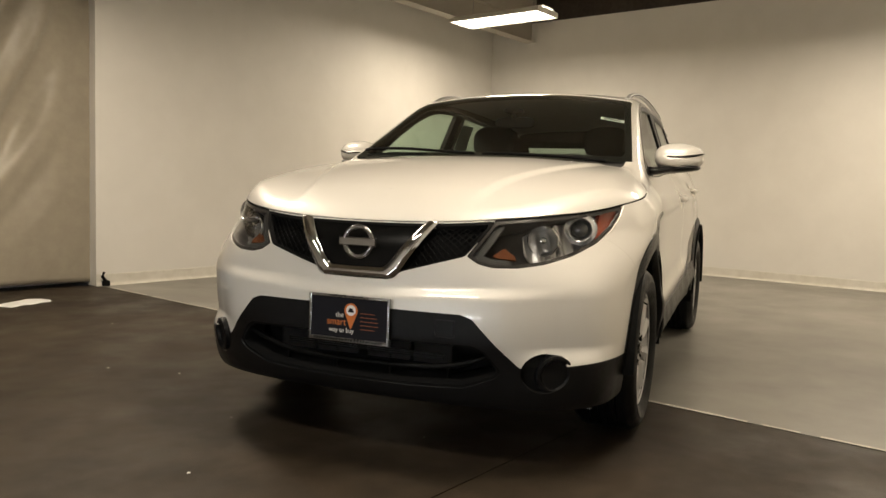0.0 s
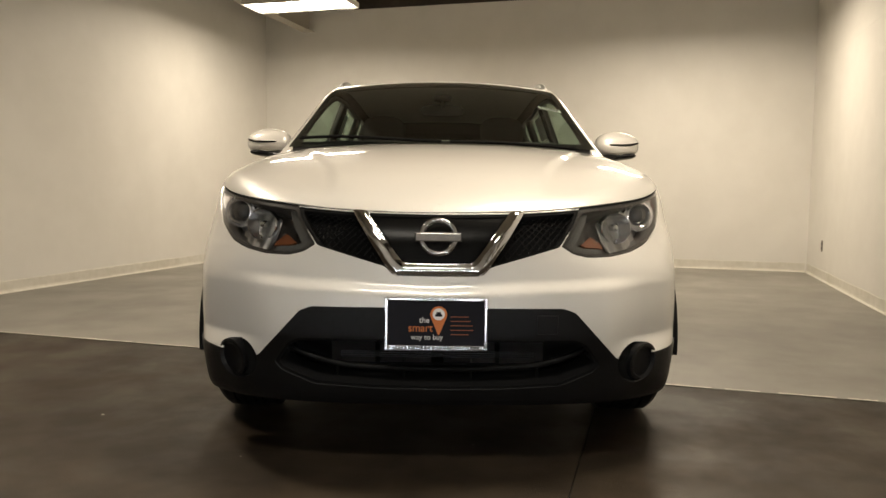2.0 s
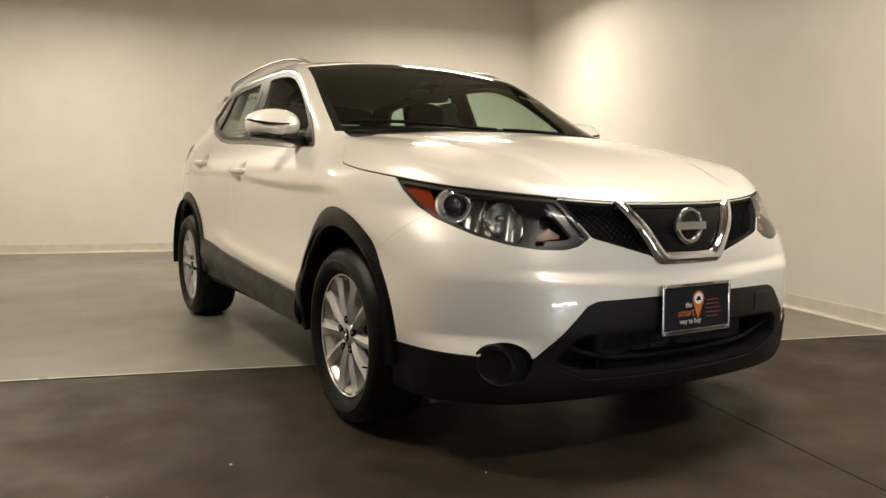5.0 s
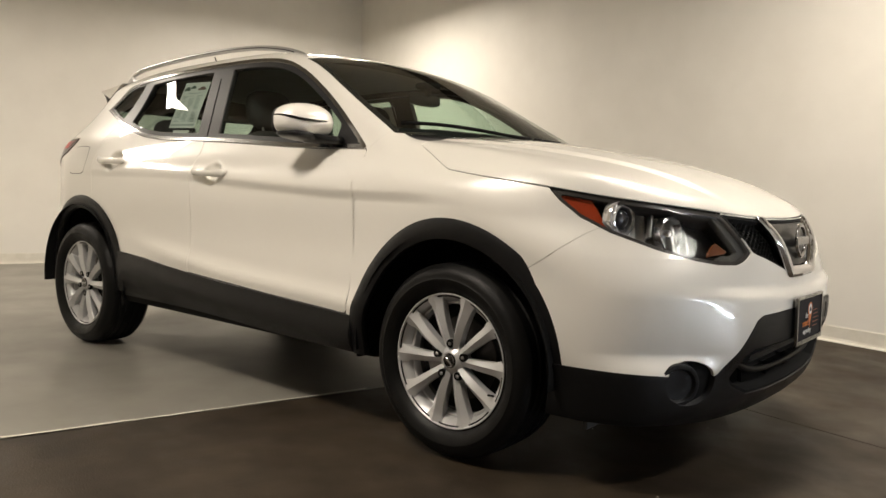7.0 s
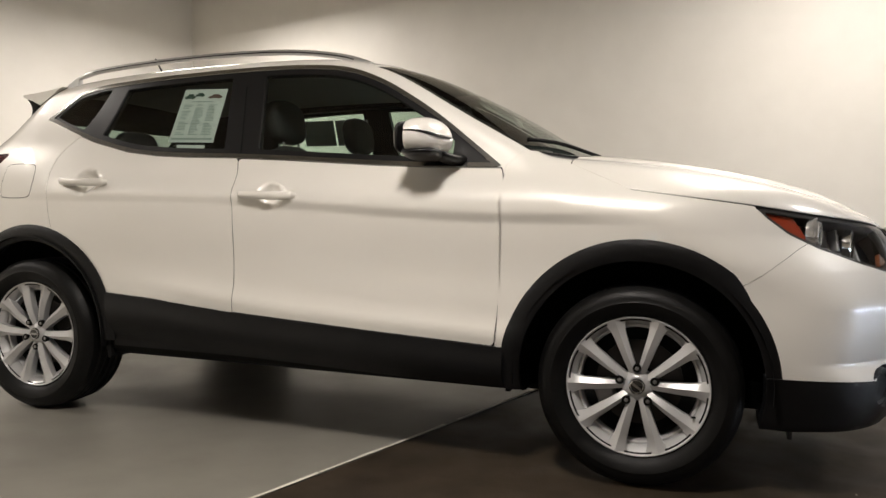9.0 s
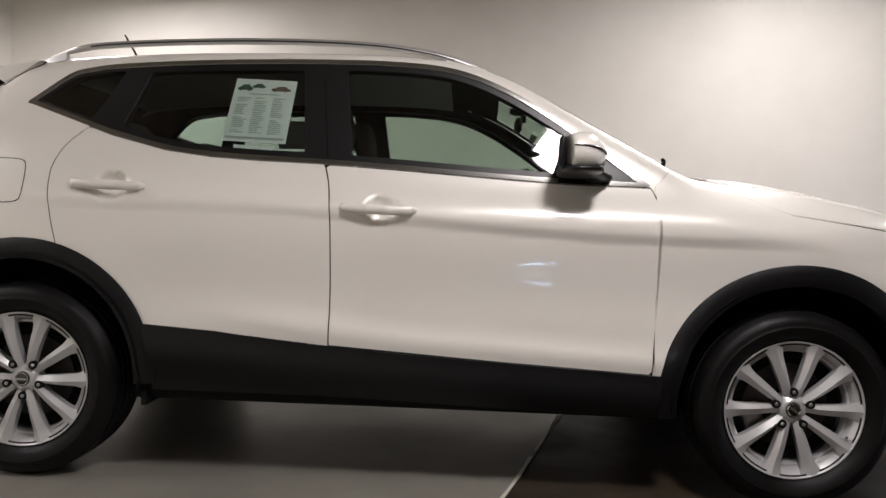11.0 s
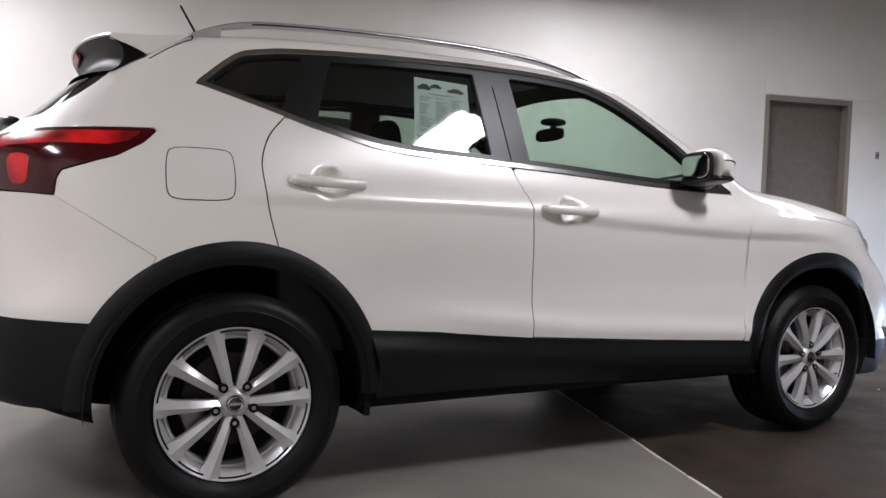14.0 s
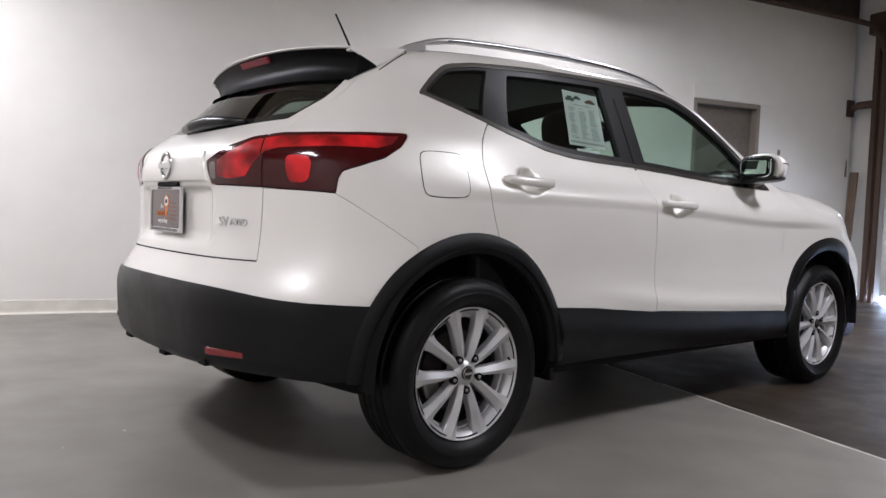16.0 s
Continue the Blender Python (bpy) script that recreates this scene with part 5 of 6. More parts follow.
for side, lamp in zip((1, -1), lamps_made):
    out = pose(0, 0, 0, 0, 90, side * 14)
    m = pose(1.868, side * 0.703, 0.851) @ out
    turned("projector_ring", [(0.036, -0.01), (0.038, 0.010), (0.042, 0.014), (0.047, 0.012), (0.049, 0.003), (0.053, 0.001), (0.057, 0.006), (0.059, 0.002), (0.060, -0.022)], LAMP_SILVER, lamp, m, "bright ring round the projector")
    turned("projector_lens", [(0.0, 0.016), (0.012, 0.0150), (0.022, 0.011), (0.031, 0.004), (0.036, -0.006)], LENS_GLASS, lamp, m, "dark round projector lens")
    m2 = pose(1.984, side * 0.600, 0.810) @ out
    bowl = []
    for r, h in ((0.012, -0.055), (0.024, -0.048), (0.038, -0.030), (0.050, -0.002), (0.053, 0.006), (0.057, 0.003), (0.058, -0.02)):
        bowl.append((r, h))
    turned("reflector_bowl", bowl, LAMP_CHROME, lamp, m2, "faceted bright reflector bowl", 10)
    turned("bulb_shield", [(0.0, 0.004), (0.009, 0.002), (0.013, -0.008), (0.011, -0.05)], LAMP_CHROME, lamp, m2)
    turned("bowl_lens", [(0.0, 0.010), (0.020, 0.0095), (0.040, 0.007), (0.052, 0.004)], CLEAR, lamp, m2, "clear inner lens", 24).visible_shadow = False
    # blades between the two units
    bm = bmesh.new()
    for a, z0, z1, w, turn in ((0.655, 0.80, 0.875, 0.010, 40), (0.745, 0.81, 0.89, 0.010, 60)):
        c = on_shell(1.95 - 1.1 * max(a - 0.66, 0), a, (z0 + z1) / 2, -0.050)
        box(bm, (-0.022, -w / 2, -(z1 - z0) / 2), (0.010, w / 2, (z1 - z0) / 2), 0.003, Matrix.Translation((c.x, side * c.y, c.z)) @ pose(0, 0, 0, 12 * side, -20, side * turn))
    part("facet", bm, HOUSING, lamp)

# upper grille: dark well, mesh on both sides, gloss panel in the chrome V
grille_well = skin("grille_well", [grille_f], MATT_BLACK, car, "dark upper grille", off=-0.055, depth=0)
skin("grille_wall", [grille_f, outside(grille_f, -0.008)], MATT_BLACK, grille_well, off=-0.004, depth=0.05)
v_out = [(-0.05, 0.660), (0.134, 0.662), (0.152, 0.674), (0.280, 0.872), (0.234, 0.872), (0.120, 0.716), (0.104, 0.701), (-0.05, 0.698)]
v_zone = lambda p: np.maximum(outline_field(v_out, "y", "z")(p), 1.9 - p[:, 0])
v_in = [(-0.05, 0.70), (0.105, 0.705), (0.120, 0.722), (0.232, 0.88), (-0.05, 0.88)]
badge_zone = lambda p: np.maximum.reduce([outline_field(v_in, "y", "z")(p), under_hood(p), 1.9 - p[:, 0]])
BADGE_BLACK = material("deep_black_plastic", (0.003, 0.003, 0.003), 0.28, Specular_IOR_Level=0.15)
skin("badge_panel", [badge_zone], BADGE_BLACK, grille_well, "gloss black panel behind the badge", off=-0.008, depth=0.02)
skin("grille_chrome", [v_zone, under_hood], CHROME, car, "chrome V across the grille", off=0.003, depth=0.03, dish=lambda p: 0.011 * np.sin(np.pi / 2 * np.clip(-v_zone(p) / 0.017, 0, 1)))
TRIM_DARK = material("black_grille_plastic", (0.004, 0.004, 0.004), 0.45, Specular_IOR_Level=0.12)
mesh_y = 0.12 + 0.0060 * np.arange(61)
grid = [[(2.18 - 0.5 * max(y - 0.3, 0), y, 0.676 + 0.0145 * r + (0.0045 if (k + 2 * (r % 2)) % 4 in (0, 1) else -0.0045)) for k, y in enumerate(mesh_y)] for r in range(15)]
grid = settle(np.array(grid).reshape(-1, 3))
open_mesh = ((grille_f(grid) < -0.006) & (v_zone(grid) > 0.004)).reshape(15, 61)
grid = (grid - 0.022 * body_normal(grid)).reshape(15, 61, 3)
for side in (1, -1):
    verts, faces = [], []
    for r in range(15):
        run = []
        for k in range(62):
            if k < 61 and open_mesh[r, k]:
                run.append(grid[r, k] * (1, side, 1))
                continue
            if len(run) > 2:
                tv, tf = tube(run, 0.0019, 5)
                faces += [tuple(i + len(verts) for i in f) for f in tf]
                verts += tv
            run = []
    mesh_object("grille_mesh", verts, faces, TRIM_DARK, grille_well, "black wavy grille mesh")
bm_v, bm_f = lathe([(0.044, 0.0), (0.046, 0.006), (0.053, 0.009), (0.060, 0.006), (0.062, 0.0)], 48, "x")
badge = mesh_object("front_badge", bm_v, bm_f, SATIN, car, "round chrome badge with a bar across", True, pose(2.206, 0, 0.785, 0, -4, 0))
boxed("badge_bar", (0.004, -0.070, -0.013), (0.012, 0.070, 0.013), SATIN, badge, bevel=0.002)
boxed("badge_bar_edge", (0.003, -0.074, -0.016), (0.007, 0.074, 0.016), GLOSS_BLACK, badge, bevel=0.002)

# lower grille
mouth = skin("lower_grille_well", [mouth_f], MATT_BLACK, car, "dark lower grille", off=-0.14, depth=0)
skin("mouth_wall", [grow(mouth_f, 0.001), outside(mouth_f, -0.010)], MATT_BLACK, mouth, off=-0.002, depth=0.10)
for z, r, w in ((0.352, 0.011, 0.49),):
    path = on_shell_all([(2.2, y, z + 0.055 * (y / w) ** 4) for y in np.linspace(-w, w, 41)], -0.030)
    tv, tf = tube(path, r, 8)
    mesh_object("grille_bar", tv, tf, TRIM_DARK, mouth, smooth=True)
for y in (-0.33, -0.11, 0.11, 0.33):
    c = on_shell(2.2, y, 0.38, -0.055)
    boxed("grille_stay", (c.x - 0.02, c.y - 0.004, 0.30), (c.x - 0.006, c.y + 0.004, 0.46), MATT_BLACK, mouth)
fin_v, fin_f = [], []
for k in range(11):
    z = 0.372 + 0.0075 * k
    for a, b in ((-0.34, -0.20), (-0.185, -0.02), (0.02, 0.185), (0.20, 0.34)):
        o = len(fin_v)
        fin_v += [(2.158, a, z), (2.158, b, z), (2.136, b, z + 0.004), (2.136, a, z + 0.004)]
        fin_f.append((o, o + 1, o + 2, o + 3))
FIN = material("dull_aluminium_fins", (0.22, 0.22, 0.23), 0.45, 0.5)
mesh_object("radiator_core", fin_v, fin_f, FIN, mouth, "grey radiator fins")
for z in (0.398,):
    boxed("radiator_rail", (2.135, -0.31, z - 0.010), (2.156, 0.31, z + 0.010), TRIM_DARK, mouth)
# fog lamp covers
for side in (1, -1):
    p = on_shell(2.03, side * 0.655, 0.368, -0.006)
    m = Matrix.Translation(p) @ shell_turn(p)
    turned("fog_cover", [(0.0, -0.010), (0.030, -0.0095), (0.047, -0.008), (0.051, -0.004), (0.054, 0.000), (0.061, 0.001), (0.067, -0.002), (0.070, -0.03)], CLADDING, car, m, "round black fog lamp blank", 44)
# tow-eye cover outline on the apron
bm = bmesh.new()
c = on_shell(2.2, 0.34, 0.512, 0.0042)
box(bm, (-0.033, -0.030, -0.003), (0.033, 0.030, 0.002), 0.003, Matrix.Translation(c) @ shell_turn(c))
part("tow_eye_cover", bm, CLADDING, car)


def text_mesh(body, size, m, mat, parent, name="lettering", squeeze=1.0, thick=0.0006):
    data = bpy.data.curves.new(name, "FONT")
    data.body, data.size, data.extrude, data.align_x, data.align_y = body, size, thick, "CENTER", "CENTER"
    tmp = bpy.data.objects.new(name, data)
    me = bpy.data.meshes.new_from_object(tmp)
    me.transform(Matrix.Diagonal((squeeze, 1, 1, 1)))
    bpy.data.objects.remove(tmp)
    me.materials.clear()
    me.materials.append(mat)
    return piece(name, me, parent, m)


DIM_ORANGE = material("dim_orange_print", (0.26, 0.065, 0.015), 0.5)


PALE_FRAME = material("pale_metal_frame", (0.62, 0.61, 0.60), 0.35, 0.3)
PLATE_SHINE = material("glossy_brown_plate_insert", (0.060, 0.026, 0.022), 0.22, Coat_Weight=0.6)


def number_plate(m, parent, label, rich):
    """A dealer's insert in a bright frame; lies in its own x-y plane, facing z."""
    ob = boxed("licence_plate", (-0.150, -0.075, 0), (0.150, 0.075, 0.004), PLATE_SHINE if rich else PLATE_DARK, parent, label, 0.002, m)
    bm = bmesh.new()
    for lo, hi in (((-0.158, -0.083, -0.002), (-0.148, 0.083, 0.009)), ((0.148, -0.083, -0.002), (0.158, 0.083, 0.009)), ((-0.148, 0.073, -0.002), (0.148, 0.083, 0.009)), ((-0.148, -0.083, -0.002), (0.148, -0.067, 0.009))):
        box(bm, lo, hi, 0.002)
    part("plate_frame", bm, PALE_FRAME if rich else SATIN, ob, "bright metal plate frame")
    bm = bmesh.new()
    rnd = random.Random(3)
    x = -0.135
    while x < 0.13:
        w = rnd.uniform(0.004, 0.010)
        box(bm, (x, -0.079, 0.009), (x + w, -0.071 + rnd.uniform(0, 0.004), 0.0098))
        x += w + 0.004
    part("frame_print", bm, GLOSS_BLACK, ob)
    # pin mark: a drop with a pale disc and a small car shape
    pin = [(0.026 * math.cos(a), 0.030 + 0.026 * math.sin(a)) for a in np.linspace(-0.35, math.pi + 0.35, 24)] + [(-0.002, -0.034), (0.002, -0.034)]
    mesh_object("pin_mark", [(x + 0.008, y, 0.0046) for x, y in pin], [tuple(range(len(pin)))], ORANGE, ob)
    disc = [(0.019 * math.cos(a) + 0.008, 0.031 + 0.019 * math.sin(a), 0.0052) for a in np.linspace(0, 2 * math.pi, 24, endpoint=False)]
    mesh_object("pin_disc", disc, [tuple(range(24))], WHITE_PRINT, ob)
    bm = bmesh.new()
    box(bm, (-0.003, 0.024, 0.0053), (0.019, 0.031, 0.0058))
    box(bm, (0.001, 0.031, 0.0053), (0.015, 0.038, 0.0058))
    part("pin_car", bm, PLATE_DARK, ob)
    for body, size, x, y, mat in (("the", 0.026, -0.036, 0.012, WHITE_PRINT), ("smart", 0.036, -0.048, -0.013, ORANGE), ("way to buy", 0.024, -0.028, -0.042, WHITE_PRINT)):
        text_mesh(body, size, pose(x, y, 0.0052), mat, ob, squeeze=0.92)
    bm = bmesh.new()
    for k in range(5):
        box(bm, (0.045, 0.022 - 0.014 * k, 0.0046), (0.045 + (0.055, 0.062, 0.068, 0.07, 0.055)[k], 0.0245 - 0.014 * k, 0.0052))
    part("print_bars", bm, DIM_ORANGE, ob)
    bm = bmesh.new()
    for k in range(14):
        box(bm, (-0.075 + 0.011 * k, 0.076, 0.0092), (-0.067 + 0.011 * k, 0.081 + 0.002 * (k % 3), 0.0100), 0)
    part("frame_clips", bm, GLOSS_BLACK, ob)
    return ob


number_plate(Matrix.Translation((2.250, -0.004, 0.515)) @ Matrix(((0, 0, 1, 0), (1, 0, 0, 0), (0, 1, 0, 0), (0, 0, 0, 1))) @ pose(0, 0, 0, -1, 0, 0), car, "charcoal dealer plate in a bright frame", False)

# wipers
for a, b, lift in (((1.020, 0.62, 1.128), (1.050, 0.04, 1.143), 0.01), ((1.050, 0.0, 1.145), (0.890, -0.665, 1.160), 0.01)):
    path = [Vector(a).lerp(Vector(b), t) for t in np.linspace(0, 1, 12)]
    path = on_shell_all(path, 0.012)
    tv, tf = tube(path, 0.008, 6)
    mesh_object("windscreen_wiper", tv, tf, MATT_BLACK, car, "black windscreen wiper", True)

# ---------------------------------------------------------------- sides
# mirrors
for side in (1, -1):
    fd = front_doors[0] if side > 0 else front_doors[1]
    def cap_form(x, y, z):
        """Shapes a soft block into the mirror cap: cut square behind, falling forward and outward."""
        k, q = y * side / 0.12, max(x, 0) / 0.08
        z = z * (1 - 0.10 * max(k, 0)) - 0.020 * q * q * (z > 0)
        x -= 0.026 * k
        if x < -0.050:
            x = -0.050 + (x + 0.050) * 0.2
        return Vector((x, y, max(z, -0.050)))

    bm = bmesh.new()
    pillow(bm, (0.160, 0.226, 0.142), 2.5, (0, 0, 0), rows=18, cols=36)
    for v in bm.verts:
        v.co = cap_form(*v.co)
    base = Matrix.Translation((0.580, side * 0.895 + 0.006, 1.176)) @ pose(0, 0, 0, 0, 0, side * -6)
    shell = part("door_mirror", bm, PAINT, fd, "pearl white mirror cap over black", True, base)
    bm = bmesh.new()
    pillow(bm, (0.140, 0.206, 0.040), 3.2, (-0.006, side * -0.004, -0.056))
    for v in bm.verts:
        v.co.z += 0.010 * v.co.y * side / 0.11 * (v.co.z < -0.05)
    part("mirror_base", bm, SATIN_BLACK, shell, smooth=True)
    bm = bmesh.new()
    pillow(bm, (0.02, 0.196, 0.116), 4, (-0.060, side * 0.004, -0.002), pose(0, 0, 0, 0, 0, side * 17))
    part("mirror_rim", bm, SATIN_BLACK, shell, smooth=True)
    bm = bmesh.new()
    pillow(bm, (0.006, 0.180, 0.100), 4, (-0.071, side * 0.004, -0.002), pose(0, 0, 0, 0, 0, side * 17))
    part("mirror_glass", bm, MIRROR, shell, smooth=True)
    strip, e, z0 = [], 2 / 2.5, 0.019
    ca = (1 - (z0 / 0.071) ** 2.5) ** 0.4
    for t in np.linspace(0, 1, 24):
        b = side * (math.pi * (0.62 - 0.72 * t))
        c, d = math.cos(b), math.sin(b)
        strip.append(cap_form(0.0800 * ca * math.copysign(abs(c) ** e, c), 0.113 * ca * math.copysign(abs(d) ** e, d), z0))
    tv, tf = tube(strip, [0.002 + 0.0042 * math.sin(math.pi * t ** 1.5) for t in np.linspace(0.03, 0.97, 24)], 8, 1.0)
    mesh_object("mirror_indicator", tv, tf, GLOSS_BLACK, shell, "slim dark indicator strip", True)
    tv, tf = tube([(0.600, side * 0.885, 1.128), (0.625, side * 0.840, 1.112), (0.645, side * 0.800, 1.104), (0.655, side * 0.768, 1.104)], [0.040, 0.042, 0.046, 0.050], 14, 0.42)
    mesh_object("mirror_arm", tv, tf, SATIN_BLACK, fd, smooth=True)
    # gap between the two halves of the centre pillar
    tv, tf = tube(on_shell_all([(-0.288 - 0.11 * (z - 1.12), side * 0.8, z) for z in np.linspace(1.145, 1.485, 12)], -0.0015), 0.0022, 6, up=(1, 0, 0))
    mesh_object("pillar_gap", tv, tf, MATT_BLACK, car)
    # door handles
    for hx, hz, dpart in ((-0.095, 0.968, front_doors), (-1.035, 1.022, rear_doors)):
        ends = [on_shell(hx + dx, side * 0.86, hz, 0.0) for dx in (-0.128, 0.124)]
        y0 = (abs(ends[0].y) + abs(ends[1].y)) / 2
        path = [(hx + dx, side * (y0 + o), hz + dz) for dx, dz, o in ((-0.128, 0.006, -0.004), (-0.118, 0.005, 0.008), (-0.07, 0.002, 0.019), (0.0, 0.0, 0.024), (0.07, -0.001, 0.019), (0.114, 0.0, 0.008), (0.124, 0.0, -0.004))]
        tv, tf = tube([Vector(q) for q in rounded(path, 5, False)], [0.008] * 5 + [0.0115] * 21 + [0.008] * 5, 10, 1.5)
        mesh_object("door_handle", tv, tf, PAINT, dpart[0] if side > 0 else dpart[1], "pearl white pull handle", True)
    # roof rail
    rail = [(-1.43, 1.492), (-1.36, 1.518), (-1.26, 1.542), (-1.165, 1.555), (-0.95, 1.570), (-0.65, 1.582), (-0.345, 1.584), (-0.12, 1.575), (0.05, 1.553), (0.14, 1.532), (0.215, 1.506)]
    path = [Vector((x, side * (0.565 + 0.01 * bump(x, -0.4, 0.6) - 0.35 * max(0, -1.25 - x) ** 1.5), z)) for x, z in rounded(rail, 6, False)]
    tv, tf = tube(path, [0.0145 * min(1, 0.25 + 5 * (x.x + 1.43)) for x in path], 12, 0.85)
    rr = mesh_object("roof_rail", tv, tf, RAIL_SILVER, car, "satin silver roof rail", True)
    tv, tf = tube([q + Vector((0, side * 0.0125, -0.001)) for q in path[14:-6]], 0.0028, 6)
    mesh_object("rail_groove", tv, tf, MATT_BLACK, rr, smooth=True)
    for x0, x1 in ((-1.42, -1.33), (0.11, 0.20)):
        xs = np.linspace(x0, x1, 9)
        at_y = [0.565 + 0.01 * float(bump(x, -0.4, 0.6)) - 0.35 * max(0, -1.25 - x) ** 1.5 for x in xs]
        high = [float(spline(*zip(*rail))(x)) for x in xs]
        low = [min(q.z, h) - 0.006 for q, h in zip(on_shell_all([(x, y * side, h) for x, y, h in zip(xs, at_y, high)]), high)]
        ring = [[(x, side * (y + d), z) for d, z in ((-0.010, h), (0.010, h), (0.012, l), (-0.012, l))] for x, y, h, l in zip(xs, at_y, high, low)]
        v = [q for r in ring for q in r]
        f = [(4 * i + k, 4 * i + (k + 1) % 4, 4 * i + 4 + (k + 1) % 4, 4 * i + 4 + k) for i in range(8) for k in range(4)] + [(0, 1, 2, 3), (35, 34, 33, 32)]
        piece("rail_foot", with_material(mesh_data("rail_foot", v, f), RAIL_SILVER), rr)
# antenna
tv, tf = tube([(-1.25, 0, 1.53), (-1.272, 0, 1.56)], [0.02, 0.012], 10)
mast = mesh_object("antenna", tv, tf, MATT_BLACK, car, "short black roof antenna", True)
tv, tf = tube([(-1.268, 0, 1.55), (-1.372, 0, 1.722)], [0.0055, 0.004], 8)
mesh_object("antenna_whip", tv, tf, MATT_BLACK, mast)

# ---------------------------------------------------------------- rear details
# tail lights: a piece on the quarter and a piece on the tailgate
wing = lambda p: (-p[:, 0] - p[:, 1]) - 1.398
strip_line = [(0.815, 1.142), (1.07, 1.132), (1.33, 1.126), (1.48, 1.110), (1.60, 1.070), (1.655, 1.045), (1.66, 0.995), (1.58, 0.985), (1.49, 0.995), (1.455, 1.03), (1.40, 1.072), (1.33, 1.086), (1.07, 1.096), (0.90, 1.098), (0.845, 1.112)]
strip_zone = lambda p: np.where(p[:, 0] < -1.2, outline_field(strip_line, "r", "z")(p), 0.3)
stop_line = rounded([(1.185, 0.985), (1.172, 1.02), (1.178, 1.058), (1.27, 1.062), (1.288, 1.04), (1.27, 0.985), (1.23, 0.978)], 3)
stop_zone = lambda p: np.where(p[:, 0] < -1.2, outline_field(stop_line, "r", "z")(p), 0.3)
smoke_line = [(1.665, 0.985), (1.672, 1.045), (1.708, 1.035), (1.702, 0.985)]
smoke_zone = lambda p: np.where(p[:, 0] < -1.2, outline_field(smoke_line, "r", "z")(p), 0.3)
rear_lamps = pairs("tail_light", [grow(tail_f, -G), wing], DARK_RED, car, label="red tail light wrapping the rear corner", off=0.004, depth=0.02)
pairs("red_strip", [strip_zone, grow(wing, 0.012)], RED_LENS, rear_lamps, off=0.0052, depth=0.003)
pairs("stop_light", [stop_zone], RED_LENS, rear_lamps, off=0.0052, depth=0.003)
gate_lamps = pairs("gate_light", [grow(tail_f, -G), outside(wing, 0.008)], DARK_RED, gate, label="red light on the tailgate", off=0.004, depth=0.02)
pairs("red_strip", [strip_zone, outside(wing, 0.02)], RED_LENS, gate_lamps, off=0.0052, depth=0.003)
pairs("reversing_lens", [smoke_zone], SMOKED, gate_lamps, off=0.0052, depth=0.003)

# spoiler: white blade, dark underside with a stop lamp
def blade_lip(y):
    return -(1.752 - 0.25 * y * y)


def blade_top(x, y):
    return float(roof_line(x)) - 0.040 * (abs(y) / 0.6) ** 2.2 + 0.004 + 0.014 * float(step(-x, 1.5, 1.75))


ys = np.linspace(-0.585, 0.585, 41)
sv, sf, nrow = [], [], 9
for y in ys:
    lip = blade_lip(y)
    for k in range(nrow):
        x = -1.418 + (lip + 1.418) * k / (nrow - 1)
        sv.append((x, y, blade_top(x, y)))
    sv.append((lip - 0.002, y, blade_top(lip, y) - 0.004))
    sv.append((lip + 0.004, y, blade_top(lip, y) - 0.009))
    sv.append((lip + 0.05, y, blade_top(lip, y) - 0.012))
n_ = nrow + 3
for i in range(len(ys) - 1):
    sf += [(i * n_ + k, i * n_ + k + 1, (i + 1) * n_ + k + 1, (i + 1) * n_ + k) for k in range(n_ - 1)]
sf += [tuple(range(n_))[::-1], tuple((len(ys) - 1) * n_ + k for k in range(n_))]
spoiler = piece("spoiler", with_material(mesh_data("spoiler", sv, sf), PAINT), gate, None, "pearl white roof spoiler")
UNDER_BLACK = material("dull_black_spoiler_plastic", (0.0025, 0.0025, 0.0025), 0.46, Specular_IOR_Level=0.12)
uv_, uf = [], []
lows = on_shell_all([(float(tail_face(abs(y) * 0.945, 1.344)), y * 0.945, 1.340 + 0.010 * (1 - (y / 0.585) ** 2)) for y in ys], 0.006)
for y, low in zip(ys, lows):
    lip = blade_lip(y)
    end = (abs(y) / 0.585) ** 6
    a = Vector((lip + 0.003, y, blade_top(lip, y) - 0.008))
    for k in range(9):
        t = k / 8
        q = a.lerp(low, t)
        q.x += (0.048 - 0.012 * end) * math.sin(math.pi * t) ** 0.8
        uv_.append(q)
for i in range(len(ys) - 1):
    uf += [(i * 9 + k, i * 9 + k + 1, (i + 1) * 9 + k + 1, (i + 1) * 9 + k) for k in range(8)]
under = piece("spoiler_underside", with_material(mesh_data("spoiler_underside", uv_, uf), UNDER_BLACK), spoiler, None, "dull black underside of the spoiler")
def plate_of(outline, y, thick, name, mat, label=""):
    """A small upright plate from its outline in side view."""
    k = len(outline)
    v = [(x, y, z) for x, z in outline] + [(x, y - thick, z) for x, z in outline]
    f = [tuple(range(k)), tuple(range(2 * k - 1, k - 1, -1))] + [(i, (i + 1) % k, (i + 1) % k + k, i + k) for i in range(k)]
    return piece(name, with_material(mesh_data(name, v, f), mat), spoiler, None, label)


